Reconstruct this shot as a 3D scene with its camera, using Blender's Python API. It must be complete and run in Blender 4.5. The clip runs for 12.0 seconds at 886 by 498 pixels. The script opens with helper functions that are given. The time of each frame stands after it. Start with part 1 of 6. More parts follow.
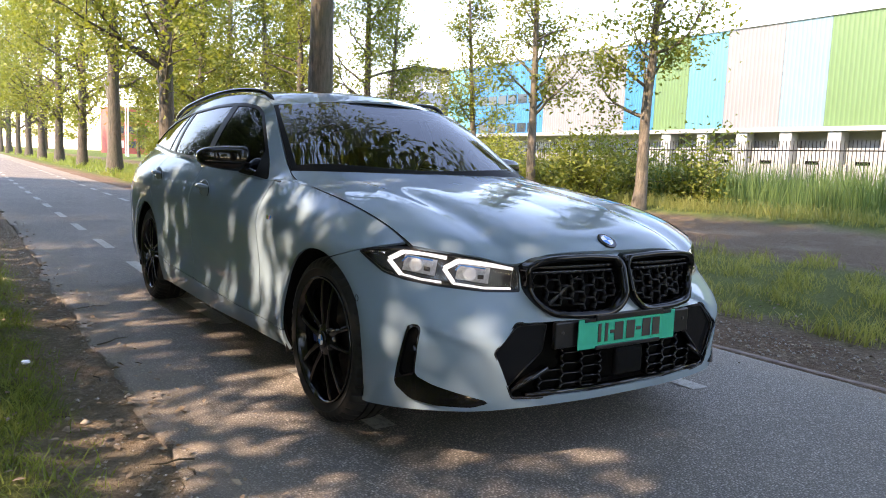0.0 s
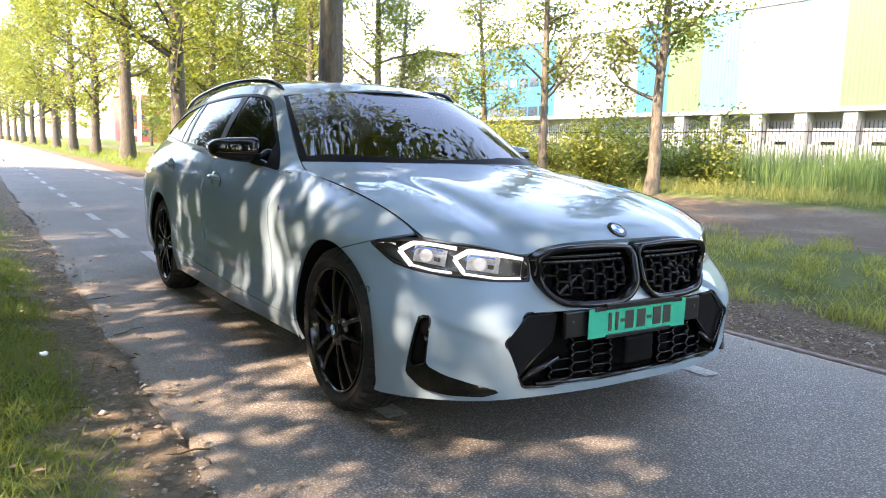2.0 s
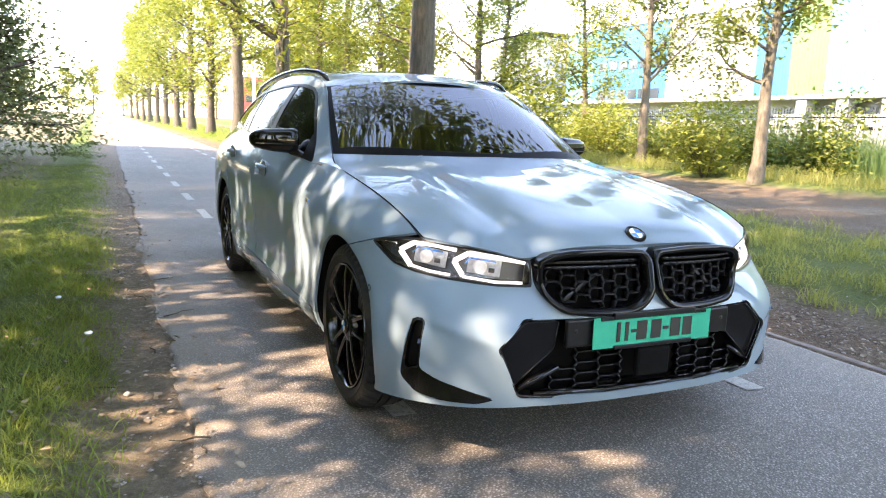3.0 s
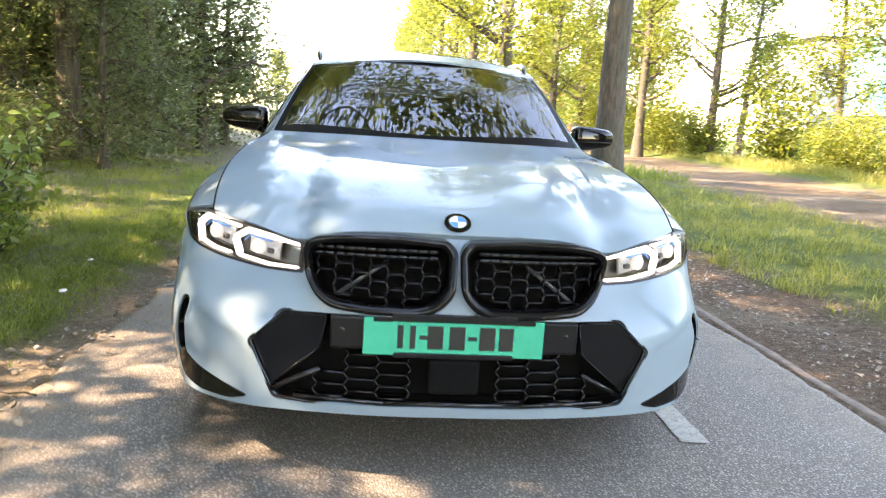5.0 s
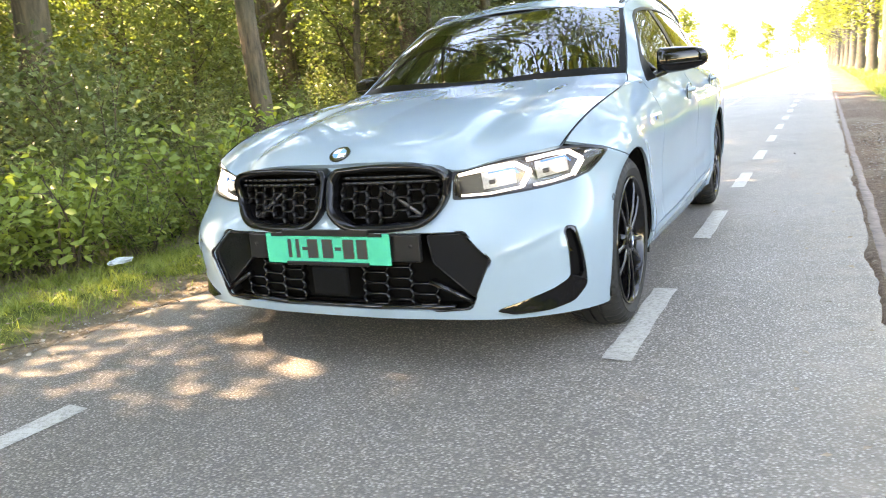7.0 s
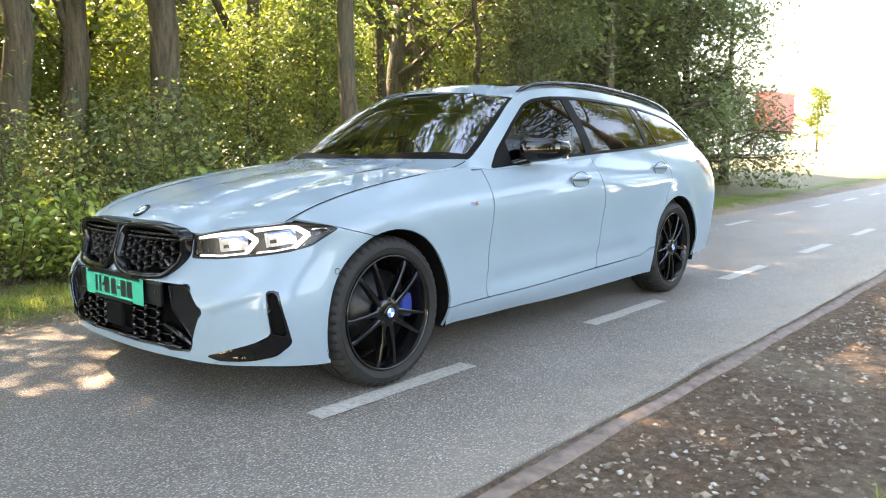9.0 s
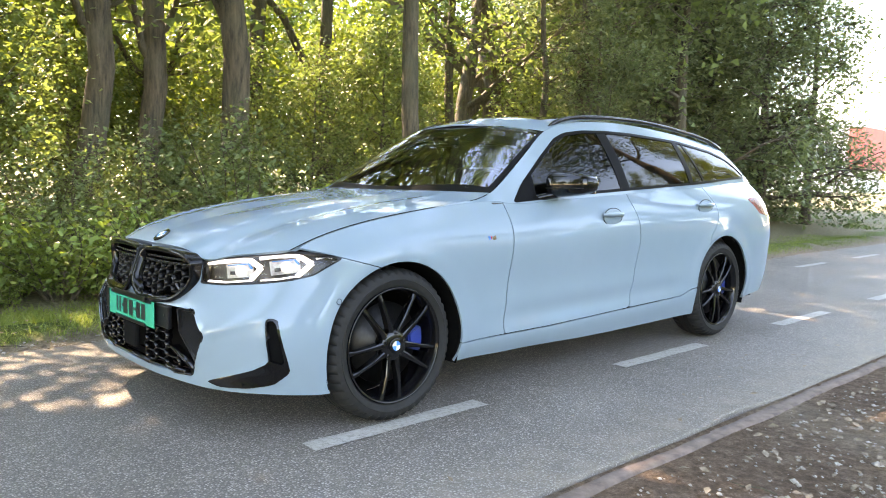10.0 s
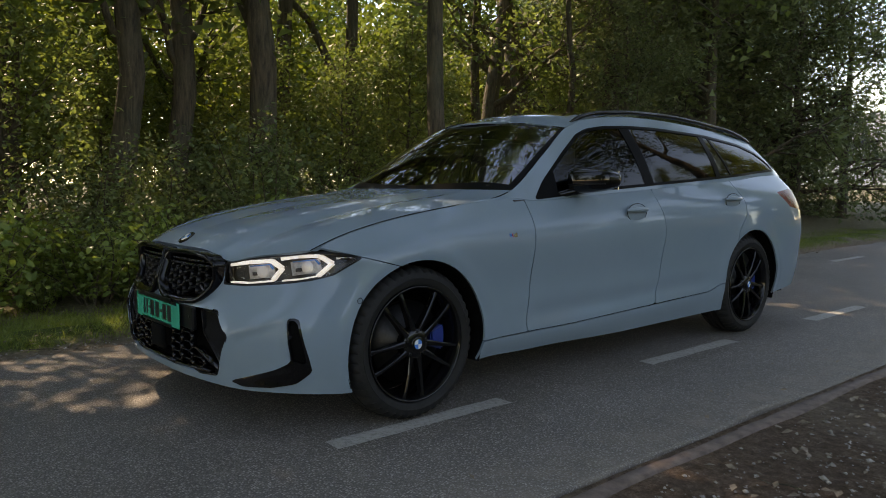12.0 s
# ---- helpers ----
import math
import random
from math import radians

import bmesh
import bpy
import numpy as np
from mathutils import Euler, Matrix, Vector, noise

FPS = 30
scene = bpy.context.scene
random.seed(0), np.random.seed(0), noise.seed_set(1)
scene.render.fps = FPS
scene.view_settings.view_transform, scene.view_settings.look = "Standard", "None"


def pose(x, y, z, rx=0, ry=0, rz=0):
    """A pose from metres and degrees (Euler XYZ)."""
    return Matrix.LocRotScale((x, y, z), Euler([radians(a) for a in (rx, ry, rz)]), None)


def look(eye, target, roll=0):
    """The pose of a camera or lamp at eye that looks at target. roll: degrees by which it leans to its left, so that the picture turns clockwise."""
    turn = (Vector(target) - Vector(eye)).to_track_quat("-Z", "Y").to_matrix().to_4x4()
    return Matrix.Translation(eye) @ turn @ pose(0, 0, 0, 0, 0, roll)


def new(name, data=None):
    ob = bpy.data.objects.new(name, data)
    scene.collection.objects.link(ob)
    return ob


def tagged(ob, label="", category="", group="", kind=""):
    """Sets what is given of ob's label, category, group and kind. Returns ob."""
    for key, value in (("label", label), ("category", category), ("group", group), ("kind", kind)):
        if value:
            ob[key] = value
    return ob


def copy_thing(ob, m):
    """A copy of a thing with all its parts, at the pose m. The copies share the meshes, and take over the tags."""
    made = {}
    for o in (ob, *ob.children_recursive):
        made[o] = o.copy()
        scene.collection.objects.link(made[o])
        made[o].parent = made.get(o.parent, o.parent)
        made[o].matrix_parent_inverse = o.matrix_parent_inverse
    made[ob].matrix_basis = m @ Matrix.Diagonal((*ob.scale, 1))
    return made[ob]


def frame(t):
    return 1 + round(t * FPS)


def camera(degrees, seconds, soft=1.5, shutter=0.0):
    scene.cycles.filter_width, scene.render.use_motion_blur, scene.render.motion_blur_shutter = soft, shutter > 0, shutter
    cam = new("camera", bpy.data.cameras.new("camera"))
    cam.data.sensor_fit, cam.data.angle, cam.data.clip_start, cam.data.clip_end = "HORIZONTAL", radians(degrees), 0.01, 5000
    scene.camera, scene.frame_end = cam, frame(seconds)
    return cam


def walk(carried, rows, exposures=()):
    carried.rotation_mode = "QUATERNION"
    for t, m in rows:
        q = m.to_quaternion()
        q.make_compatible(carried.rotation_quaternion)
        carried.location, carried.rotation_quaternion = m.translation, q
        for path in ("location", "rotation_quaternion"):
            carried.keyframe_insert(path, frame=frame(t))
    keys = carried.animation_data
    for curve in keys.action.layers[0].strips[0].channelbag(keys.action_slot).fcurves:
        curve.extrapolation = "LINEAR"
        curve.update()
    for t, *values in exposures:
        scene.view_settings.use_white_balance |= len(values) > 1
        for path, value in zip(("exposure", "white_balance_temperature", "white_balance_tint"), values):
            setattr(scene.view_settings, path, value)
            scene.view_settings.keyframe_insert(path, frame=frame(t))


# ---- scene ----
cam = camera(62.08, 12.0, soft=0.95, shutter=0.3)
# seconds, place, yaw, pitch, roll
PATH = [
    (0, -2.110, -2.605, 1.031, -34.41, -6.48, 2.26),
    (0.5, -2.112, -2.610, 1.032, -34.72, -6.44, 2.03),
    (1, -2.111, -2.605, 1.029, -34.99, -6.42, 1.74),
    (1.5, -2.118, -2.614, 1.040, -34.85, -6.79, 1.56),
    (2, -2.108, -2.616, 1.053, -33.47, -7.69, 1.62),
    (2.5, -2.011, -2.650, 1.079, -30.11, -8.81, 1.93),
    (3, -1.761, -2.725, 1.119, -25.39, -9.33, 2.19),
    (3.2, -1.654, -2.735, 1.140, -23.47, -9.26, 2.15),
    (4.8, -0.414, -2.798, 1.107, -8.06, -9.39, 3.31),
    (5, -0.264, -2.798, 1.056, -5.93, -9.65, 3.60),
    (5.5, 0.168, -2.904, 0.930, 2.65, -10.86, 1.81),
    (6, 0.620, -2.963, 0.912, 11.65, -12.16, -1.10),
    (6.5, 1.067, -2.947, 0.933, 20.33, -12.08, -3.39),
    (7, 1.507, -2.847, 0.945, 26.98, -11.79, -4.76),
    (7.5, 2.004, -2.669, 0.951, 32.58, -11.22, -5.56),
    (7.7, 2.206, -2.622, 0.979, 34.15, -11.20, -5.22),
    (9.3, 3.173, -2.091, 1.012, 42.73, -6.49, 0.62),
    (9.5, 3.195, -2.039, 1.015, 43.90, -6.01, 0.99),
    (10, 3.271, -1.952, 1.025, 47.10, -5.18, 1.07),
    (10.5, 3.311, -1.931, 1.025, 49.25, -4.75, 0.50),
    (11, 3.311, -1.929, 1.024, 50.02, -4.58, 0.33),
    (11.5, 3.305, -1.922, 1.024, 49.82, -4.65, 0.33),
    (12, 3.300, -1.919, 1.015, 49.49, -5.16, -0.02),
]


def eye_pose(x, y, z, yaw, pitch, roll):
    return pose(x, y, z, 0, 0, yaw) @ pose(0, 0, 0, 90 + pitch) @ pose(0, 0, 0, 0, 0, roll)


EXPOSURES = [(t, e + 3.13, k, 25 - 0.4 * t) for t, e, k in ((0.0, -0.22, 8450), (0.4, 0.12, 8350), (2.0, 0.45, 8450), (3.2, 0.72, 8800), (5.0, 1.05, 9900), (6.5, 1.35, 10700), (7.7, 1.38, 10700), (9.4, 1.02, 10000), (10.6, 1.03, 9700), (11.4, 0.2, 9800), (12.0, -1.22, 10000))]
walk(cam, [(r[0], eye_pose(*r[1:])) for r in PATH], EXPOSURES)

# ---- light: sun from the woods' side, clear sky ----
SUN_EL, SUN_AZ = 42.0, -96.0          # azimuth clockwise from +y
world = bpy.data.worlds.new("sky")
scene.world = world
world.use_nodes = True
wn = world.node_tree.nodes
sky = wn.new("ShaderNodeTexSky")
sky.sky_type = "NISHITA"
sky.sun_disc = False
sky.sun_elevation = radians(SUN_EL)
sky.sun_rotation = radians(SUN_AZ)
sky.air_density, sky.dust_density, sky.ozone_density = 1.0, 0.0, 2.6
wn["Background"].inputs[1].default_value = 0.15
world.node_tree.links.new(sky.outputs[0], wn["Background"].inputs[0])
sun = new("sun", bpy.data.lights.new("sun", "SUN"))
sun.data.energy, sun.data.angle, sun.data.color = 2.15, radians(0.53), (1.0, 0.93, 0.82)
sun_from = Vector((math.sin(radians(SUN_AZ)) * math.cos(radians(SUN_EL)), math.cos(radians(SUN_AZ)) * math.cos(radians(SUN_EL)), math.sin(radians(SUN_EL))))
sun.matrix_world = look(sun_from * 60, (0, 0, 0))

# ---- materials ----
def mat(name):
    m = bpy.data.materials.new(name)
    m.use_nodes = True
    return m, m.node_tree.nodes, m.node_tree.links, m.node_tree.nodes["Principled BSDF"]


def noise_at(n, l, scale, detail=4.0, coord=None, rough=0.6):
    t = n.new("ShaderNodeTexNoise")
    t.inputs["Scale"].default_value, t.inputs["Detail"].default_value, t.inputs["Roughness"].default_value = scale, detail, rough
    if coord is not None:
        l.new(coord, t.inputs["Vector"])
    return t.outputs["Fac"]


def ramp(n, l, fac, stops):
    r = n.new("ShaderNodeValToRGB")
    e = r.color_ramp.elements
    while len(e) < len(stops):
        e.new(0.5)
    for s, (p, c) in zip(e, stops):
        s.position, s.color = p, (*c, 1)
    l.new(fac, r.inputs[0])
    return r.outputs[0]


def bump(n, l, height, strength, distance, target):
    b = n.new("ShaderNodeBump")
    b.inputs["Strength"].default_value, b.inputs["Distance"].default_value = strength, distance
    l.new(height, b.inputs["Height"])
    l.new(b.outputs[0], target)
    return b


def world_coord(n):
    return n.new("ShaderNodeNewGeometry").outputs["Position"]


def mixed(n, l, fac, a, b, kind="MIX"):
    m = n.new("ShaderNodeMix")
    m.data_type, m.blend_type = "RGBA", kind
    if isinstance(fac, float):
        m.inputs[0].default_value = fac
    else:
        l.new(fac, m.inputs[0])
    for k, v in ((6, a), (7, b)):
        if isinstance(v, tuple):
            m.inputs[k].default_value = (*v, 1)
        else:
            l.new(v, m.inputs[k])
    return m.outputs[2]


def plain(name, colour, rough=0.5, metal=0.0, vary=0.15, scale=20.0, coat=0.0, bumpy=0.0, spec=0.5):
    m, n, l, b = mat(name)
    c = n.new("ShaderNodeTexCoord").outputs["Object"]
    dark = tuple(v * (1 - vary) for v in colour)
    light = tuple(min(1, v * (1 + vary)) for v in colour)
    f = noise_at(n, l, scale, 5, c)
    l.new(ramp(n, l, f, [(0.3, dark), (0.7, light)]), b.inputs["Base Color"])
    b.inputs["Roughness"].default_value, b.inputs["Metallic"].default_value = rough, metal
    b.inputs["Coat Weight"].default_value = coat
    b.inputs["Coat Roughness"].default_value = 0.03
    b.inputs["Specular IOR Level"].default_value = spec
    if bumpy:
        bump(n, l, noise_at(n, l, scale * 8, 4, c), bumpy, 0.002, b.inputs["Normal"])
    return m


def paint_material():
    """Pale grey-blue solid lacquer under a clear coat, with a little road dust."""
    m, n, l, b = mat("car_paint")
    c = n.new("ShaderNodeTexCoord").outputs["Object"]
    f = noise_at(n, l, 3.0, 4, c)
    l.new(ramp(n, l, f, [(0.3, (0.174, 0.238, 0.283)), (0.7, (0.185, 0.251, 0.300))]), b.inputs["Base Color"])
    b.inputs["Roughness"].default_value = 0.5
    b.inputs["Specular IOR Level"].default_value = 0.0
    b.inputs["Coat Weight"].default_value = 0.75
    b.inputs["Coat IOR"].default_value = 1.5
    rr = ramp(n, l, noise_at(n, l, 14.0, 3, c), [(0.3, (0.0,) * 3), (0.8, (0.02,) * 3)])
    l.new(rr, b.inputs["Coat Roughness"])
    return m


def glass_material(name, tint, ior=1.5):
    m, n, l, b = mat(name)
    n.remove(b)
    fr = n.new("ShaderNodeFresnel")
    fr.inputs["IOR"].default_value = ior
    tr = n.new("ShaderNodeBsdfTransparent")
    tr.inputs[0].default_value = (*tint, 1)
    gl = n.new("ShaderNodeBsdfGlossy")
    gl.inputs["Roughness"].default_value = 0.0
    mx = n.new("ShaderNodeMixShader")
    l.new(fr.outputs[0], mx.inputs[0])
    l.new(tr.outputs[0], mx.inputs[1])
    l.new(gl.outputs[0], mx.inputs[2])
    l.new(mx.outputs[0], n["Material Output"].inputs[0])
    return m


def leaf_material(name, a, b_, through_light, rough=0.45, scale=0.6, thin=0.5):
    """Leaves: a different green each, letting light through."""
    m, n, l, b = mat(name)
    g = n.new("ShaderNodeNewGeometry")
    big = noise_at(n, l, scale, 3, g.outputs["Position"])
    col = ramp(n, l, g.outputs["Random Per Island"], [(0.0, a), (1.0, b_)])
    col = mixed(n, l, ramp(n, l, big, [(0.35, (0, 0, 0)), (0.7, (0.5, 0.5, 0.5))]), col, tuple(min(1, v * 1.35) for v in b_))
    l.new(col, b.inputs["Base Color"])
    b.inputs["Roughness"].default_value = rough
    b.inputs["Specular IOR Level"].default_value = 0.35
    t = n.new("ShaderNodeBsdfTranslucent")
    l.new(mixed(n, l, 0.8, col, through_light, "MULTIPLY"), t.inputs[0])
    mx = n.new("ShaderNodeMixShader")
    mx.inputs[0].default_value = thin
    l.new(b.outputs[0], mx.inputs[1])
    l.new(t.outputs[0], mx.inputs[2])
    l.new(mx.outputs[0], n["Material Output"].inputs[0])
    return m


def bark_material(name, a, b_):
    m, n, l, b = mat(name)
    c = n.new("ShaderNodeTexCoord").outputs["Object"]
    mp = n.new("ShaderNodeMapping")
    mp.inputs["Scale"].default_value = (14, 14, 2.2)
    l.new(c, mp.inputs[0])
    f = noise_at(n, l, 1.6, 6, mp.outputs[0], 0.7)
    big = noise_at(n, l, 0.9, 3, c)
    col = mixed(n, l, ramp(n, l, big, [(0.4, (0, 0, 0)), (0.65, (0.6,) * 3)]), ramp(n, l, f, [(0.35, a), (0.65, b_)]), (0.07, 0.075, 0.045))
    l.new(col, b.inputs["Base Color"])
    b.inputs["Roughness"].default_value = 0.9
    bump(n, l, f, 0.9, 0.03, b.inputs["Normal"])
    return m


def asphalt_material():
    m, n, l, b = mat("asphalt")
    p = world_coord(n)
    v = n.new("ShaderNodeTexVoronoi")
    v.inputs["Scale"].default_value = 115.0
    l.new(p, v.inputs["Vector"])
    grit = noise_at(n, l, 220.0, 3, p)
    big = noise_at(n, l, 0.9, 5, p)
    mid = noise_at(n, l, 7.0, 4, p)
    stones = ramp(n, l, v.outputs["Color"], [(0.25, (0.15, 0.133, 0.115)), (0.6, (0.27, 0.244, 0.214)), (0.92, (0.415, 0.383, 0.342))])
    col = mixed(n, l, ramp(n, l, v.outputs["Distance"], [(0.25, (0, 0, 0)), (0.6, (1, 1, 1))]), stones, (0.105, 0.093, 0.081))
    col = mixed(n, l, 1.0, col, ramp(n, l, big, [(0.3, (0.82, 0.80, 0.78)), (0.7, (1.15, 1.13, 1.12))]), "MULTIPLY")
    col = mixed(n, l, ramp(n, l, mid, [(0.56, (0, 0, 0)), (0.75, (0.35,) * 3)]), col, (0.22, 0.19, 0.16))
    # dust trodden in from the verges
    sep = n.new("ShaderNodeSeparateXYZ")
    l.new(p, sep.inputs[0])
    for edge in (-1.62, 1.98):
        near = n.new("ShaderNodeMapRange")
        near.inputs[1].default_value, near.inputs[2].default_value = edge - math.copysign(0.62, edge), edge
        l.new(sep.outputs[0], near.inputs[0])
        dust = n.new("ShaderNodeMath")
        dust.operation = "MULTIPLY"
        l.new(near.outputs[0], dust.inputs[0])
        l.new(ramp(n, l, mid, [(0.3, (0.25,) * 3), (0.65, (1.0,) * 3)]), dust.inputs[1])
        col = mixed(n, l, dust.outputs[0], col, (0.235, 0.19, 0.145))
    l.new(col, b.inputs["Base Color"])
    l.new(ramp(n, l, grit, [(0.3, (0.55,) * 3), (0.7, (0.9,) * 3)]), b.inputs["Roughness"])
    h = n.new("ShaderNodeMath")
    h.operation = "SUBTRACT"
    l.new(grit, h.inputs[0])
    l.new(v.outputs["Distance"], h.inputs[1])
    bump(n, l, h.outputs[0], 0.6, 0.006, b.inputs["Normal"])
    return m


def road_paint_material():
    m, n, l, b = mat("road_paint")
    p = world_coord(n)
    f = noise_at(n, l, 60.0, 5, p, 0.75)
    big = noise_at(n, l, 9.0, 3, p)
    col = ramp(n, l, f, [(0.36, (0.19, 0.18, 0.16)), (0.50, (0.35, 0.335, 0.30)), (0.8, (0.44, 0.425, 0.38))])
    col = mixed(n, l, ramp(n, l, big, [(0.45, (0, 0, 0)), (0.75, (0.4,) * 3)]), col, (0.30, 0.28, 0.25))
    l.new(col, b.inputs["Base Color"])
    b.inputs["Roughness"].default_value = 0.75
    bump(n, l, noise_at(n, l, 200.0, 3, p), 0.5, 0.004, b.inputs["Normal"])
    return m


def ground_material():
    """Earth and grass roots: bare trodden soil near the road and on the dirt track, green between."""
    m, n, l, b = mat("ground")
    p = world_coord(n)
    sep = n.new("ShaderNodeSeparateXYZ")
    l.new(p, sep.inputs[0])
    wob = noise_at(n, l, 1.3, 4, p)
    fine = noise_at(n, l, 26.0, 6, p, 0.75)
    tiny = noise_at(n, l, 130.0, 3, p)
    add = n.new("ShaderNodeMath")
    add.operation = "MULTIPLY_ADD"
    l.new(wob, add.inputs[0])
    add.inputs[1].default_value = 1.1
    l.new(sep.outputs[0], add.inputs[2])
    soil = mixed(n, l, ramp(n, l, tiny, [(0.35, (0, 0, 0)), (0.7, (1, 1, 1))]), ramp(n, l, fine, [(0.36, (0.07, 0.046, 0.032)), (0.52, (0.19, 0.126, 0.088)), (0.68, (0.34, 0.237, 0.168))]), (0.145, 0.096, 0.066))
    dusty = ramp(n, l, fine, [(0.3, (0.15, 0.115, 0.085)), (0.5, (0.245, 0.192, 0.143)), (0.7, (0.37, 0.293, 0.22))])
    side = n.new("ShaderNodeMapRange")
    side.inputs[1].default_value, side.inputs[2].default_value = -1.0, -1.3
    l.new(sep.outputs[0], side.inputs[0])
    soil = mixed(n, l, side.outputs[0], soil, dusty)
    # dust along the asphalt's edge and in broad patches
    strip = n.new("ShaderNodeMapRange")
    strip.inputs[1].default_value, strip.inputs[2].default_value, strip.inputs[3].default_value, strip.inputs[4].default_value = 1.95, 2.35, 0.85, 0.0
    l.new(add.outputs[0], strip.inputs[0])
    pale = n.new("ShaderNodeMath")
    pale.operation, pale.use_clamp = "MULTIPLY", True
    l.new(strip.outputs[0], pale.inputs[0])
    l.new(ramp(n, l, noise_at(n, l, 1.1, 3, p), [(0.38, (0.25,) * 3), (0.55, (1.0,) * 3)]), pale.inputs[1])
    soil = mixed(n, l, pale.outputs[0], soil, dusty)
    soil = mixed(n, l, ramp(n, l, noise_at(n, l, 0.5, 3, p), [(0.50, (0.0,) * 3), (0.62, (0.6,) * 3)]), soil, dusty)
    green = ramp(n, l, fine, [(0.25, (0.06, 0.07, 0.025)), (0.55, (0.11, 0.15, 0.035)), (0.8, (0.20, 0.21, 0.08))])
    # grass by distance across the road
    span = n.new("ShaderNodeMapRange")
    span.inputs[1].default_value, span.inputs[2].default_value = -30.0, 30.0
    l.new(add.outputs[0], span.inputs[0])
    k = lambda x: (x + 30.55) / 60.0 + 0.0
    grass = ramp(n, l, span.outputs[0], [(k(-2.75), (0.35,) * 3), (k(-2.55), (1, 1, 1)), (k(-1.86), (1, 1, 1)), (k(-1.70), (0, 0, 0)), (k(2.85), (0, 0, 0)), (k(3.15), (0.95,) * 3), (k(6.1), (0.85,) * 3), (k(6.9), (0.05,) * 3), (k(11.2), (0.10,) * 3), (k(11.9), (1, 1, 1))])
    l.new(mixed(n, l, grass, soil, green), b.inputs["Base Color"])
    b.inputs["Roughness"].default_value = 0.95
    b.inputs["Specular IOR Level"].default_value = 0.15
    bump(n, l, fine, 1.0, 0.06, b.inputs["Normal"])
    return m


def panel_material(name, colour):
    """Ribbed steel cladding, the ribs' shade put into the colour as darker bands."""
    m, n, l, b = mat(name)
    p = world_coord(n)
    w = n.new("ShaderNodeTexWave")
    w.wave_type, w.bands_direction = "BANDS", "Y"
    w.inputs["Scale"].default_value = 0.9
    l.new(p, w.inputs["Vector"])
    big = noise_at(n, l, 0.35, 4, p)
    col = mixed(n, l, ramp(n, l, w.outputs["Fac"], [(0.0, (0.0,) * 3), (0.5, (0.5,) * 3)]), colour, tuple(v * 0.6 for v in colour))
    col = mixed(n, l, 1.0, col, ramp(n, l, big, [(0.3, (0.92,) * 3), (0.7, (1.0,) * 3)]), "MULTIPLY")
    l.new(col, b.inputs["Base Color"])
    b.inputs["Roughness"].default_value = 0.45
    bump(n, l, w.outputs["Fac"], 0.5, 0.05, b.inputs["Normal"])
    return m


def lamp_material(name, colour, strength):
    m, n, l, b = mat(name)
    b.inputs["Base Color"].default_value = (*colour, 1)
    b.inputs["Emission Color"].default_value = (*colour, 1)
    b.inputs["Emission Strength"].default_value = strength

    return m


PAINT = paint_material()
GLOSS_BLACK = plain("gloss_black", (0.004, 0.004, 0.0045), 0.03, 0, 0.1, 5, spec=0.4)
SATIN_BLACK = plain("satin_black", (0.008, 0.008, 0.009), 0.3, 0, 0.2, 30, spec=0.25)
MATT_BLACK = plain("matt_black", (0.004, 0.004, 0.004), 0.9, 0, 0.2, 30, spec=0.08)
TRIM_BLACK = plain("trim_black", (0.005, 0.005, 0.005), 0.3, 0, 0.1, 10, spec=0.03)
FRAME_BLACK = plain("frame_black", (0.004, 0.004, 0.0045), 0.1, 0, 0.1, 8, spec=0.24)
CHEEK_BLACK = plain("cheek_black", (0.007, 0.007, 0.0075), 0.12, 0, 0.1, 10, spec=0.18)
RUBBER = plain("rubber", (0.013, 0.0128, 0.0125), 0.7, 0, 0.25, 25, bumpy=0.15, spec=0.3)
RIM = plain("rim_black", (0.005, 0.005, 0.0055), 0.12, 0.0, 0.1, 12, spec=0.38)
STEEL = plain("disc_steel", (0.035, 0.034, 0.033), 0.45, 1.0, 0.2, 40)
CALIPER_BLUE = plain("caliper_blue", (0.006, 0.03, 0.18), 0.3, 0, 0.1, 20, coat=0.5)
CHROME = plain("chrome", (0.75, 0.75, 0.76), 0.12, 1.0, 0.05, 20)
WINDSCREEN = glass_material("windscreen_glass", (0.60, 0.65, 0.63), 2.15)
TINTED = glass_material("tinted_glass", (0.06, 0.067, 0.07), 1.45)
LENS = glass_material("lens_glass", (0.93, 0.94, 0.95), 1.45)
RED_LENS = plain("red_lens", (0.12, 0.004, 0.006), 0.2, 0, 0.1, 20, spec=0.06)
LAMP_WHITE = lamp_material("lamp_white", (0.5, 0.53, 0.56), 0.06)
LAMP_GREY = plain("lamp_grey", (0.045, 0.046, 0.05), 0.25, 0, 0.2, 20)
LAMP_SILVER = plain("lamp_silver", (0.45, 0.47, 0.50), 0.35, 0.0, 0.35, 60)
LED = lamp_material("led_white", (0.88, 0.95, 1.0), 0.14)
PLATE_GREEN = plain("plate_green", (0.0, 0.33, 0.21), 0.6, 0, 0.06, 15, spec=0.0)
PLATE_BLACK = plain("plate_black", (0.01, 0.012, 0.012), 0.4, 0, 0.1, 15)
BADGE_BLUE = plain("badge_blue", (0.03, 0.22, 0.62), 0.2, 0, 0.05, 20, coat=1.0)
BADGE_WHITE = plain("badge_white", (0.75, 0.76, 0.76), 0.2, 0, 0.05, 20, coat=1.0)
BADGE_RED = plain("badge_red", (0.5, 0.02, 0.02), 0.3, 0, 0.05, 20)
LEATHER = plain("black_leather", (0.018, 0.017, 0.017), 0.55, 0, 0.2, 60, bumpy=0.2)
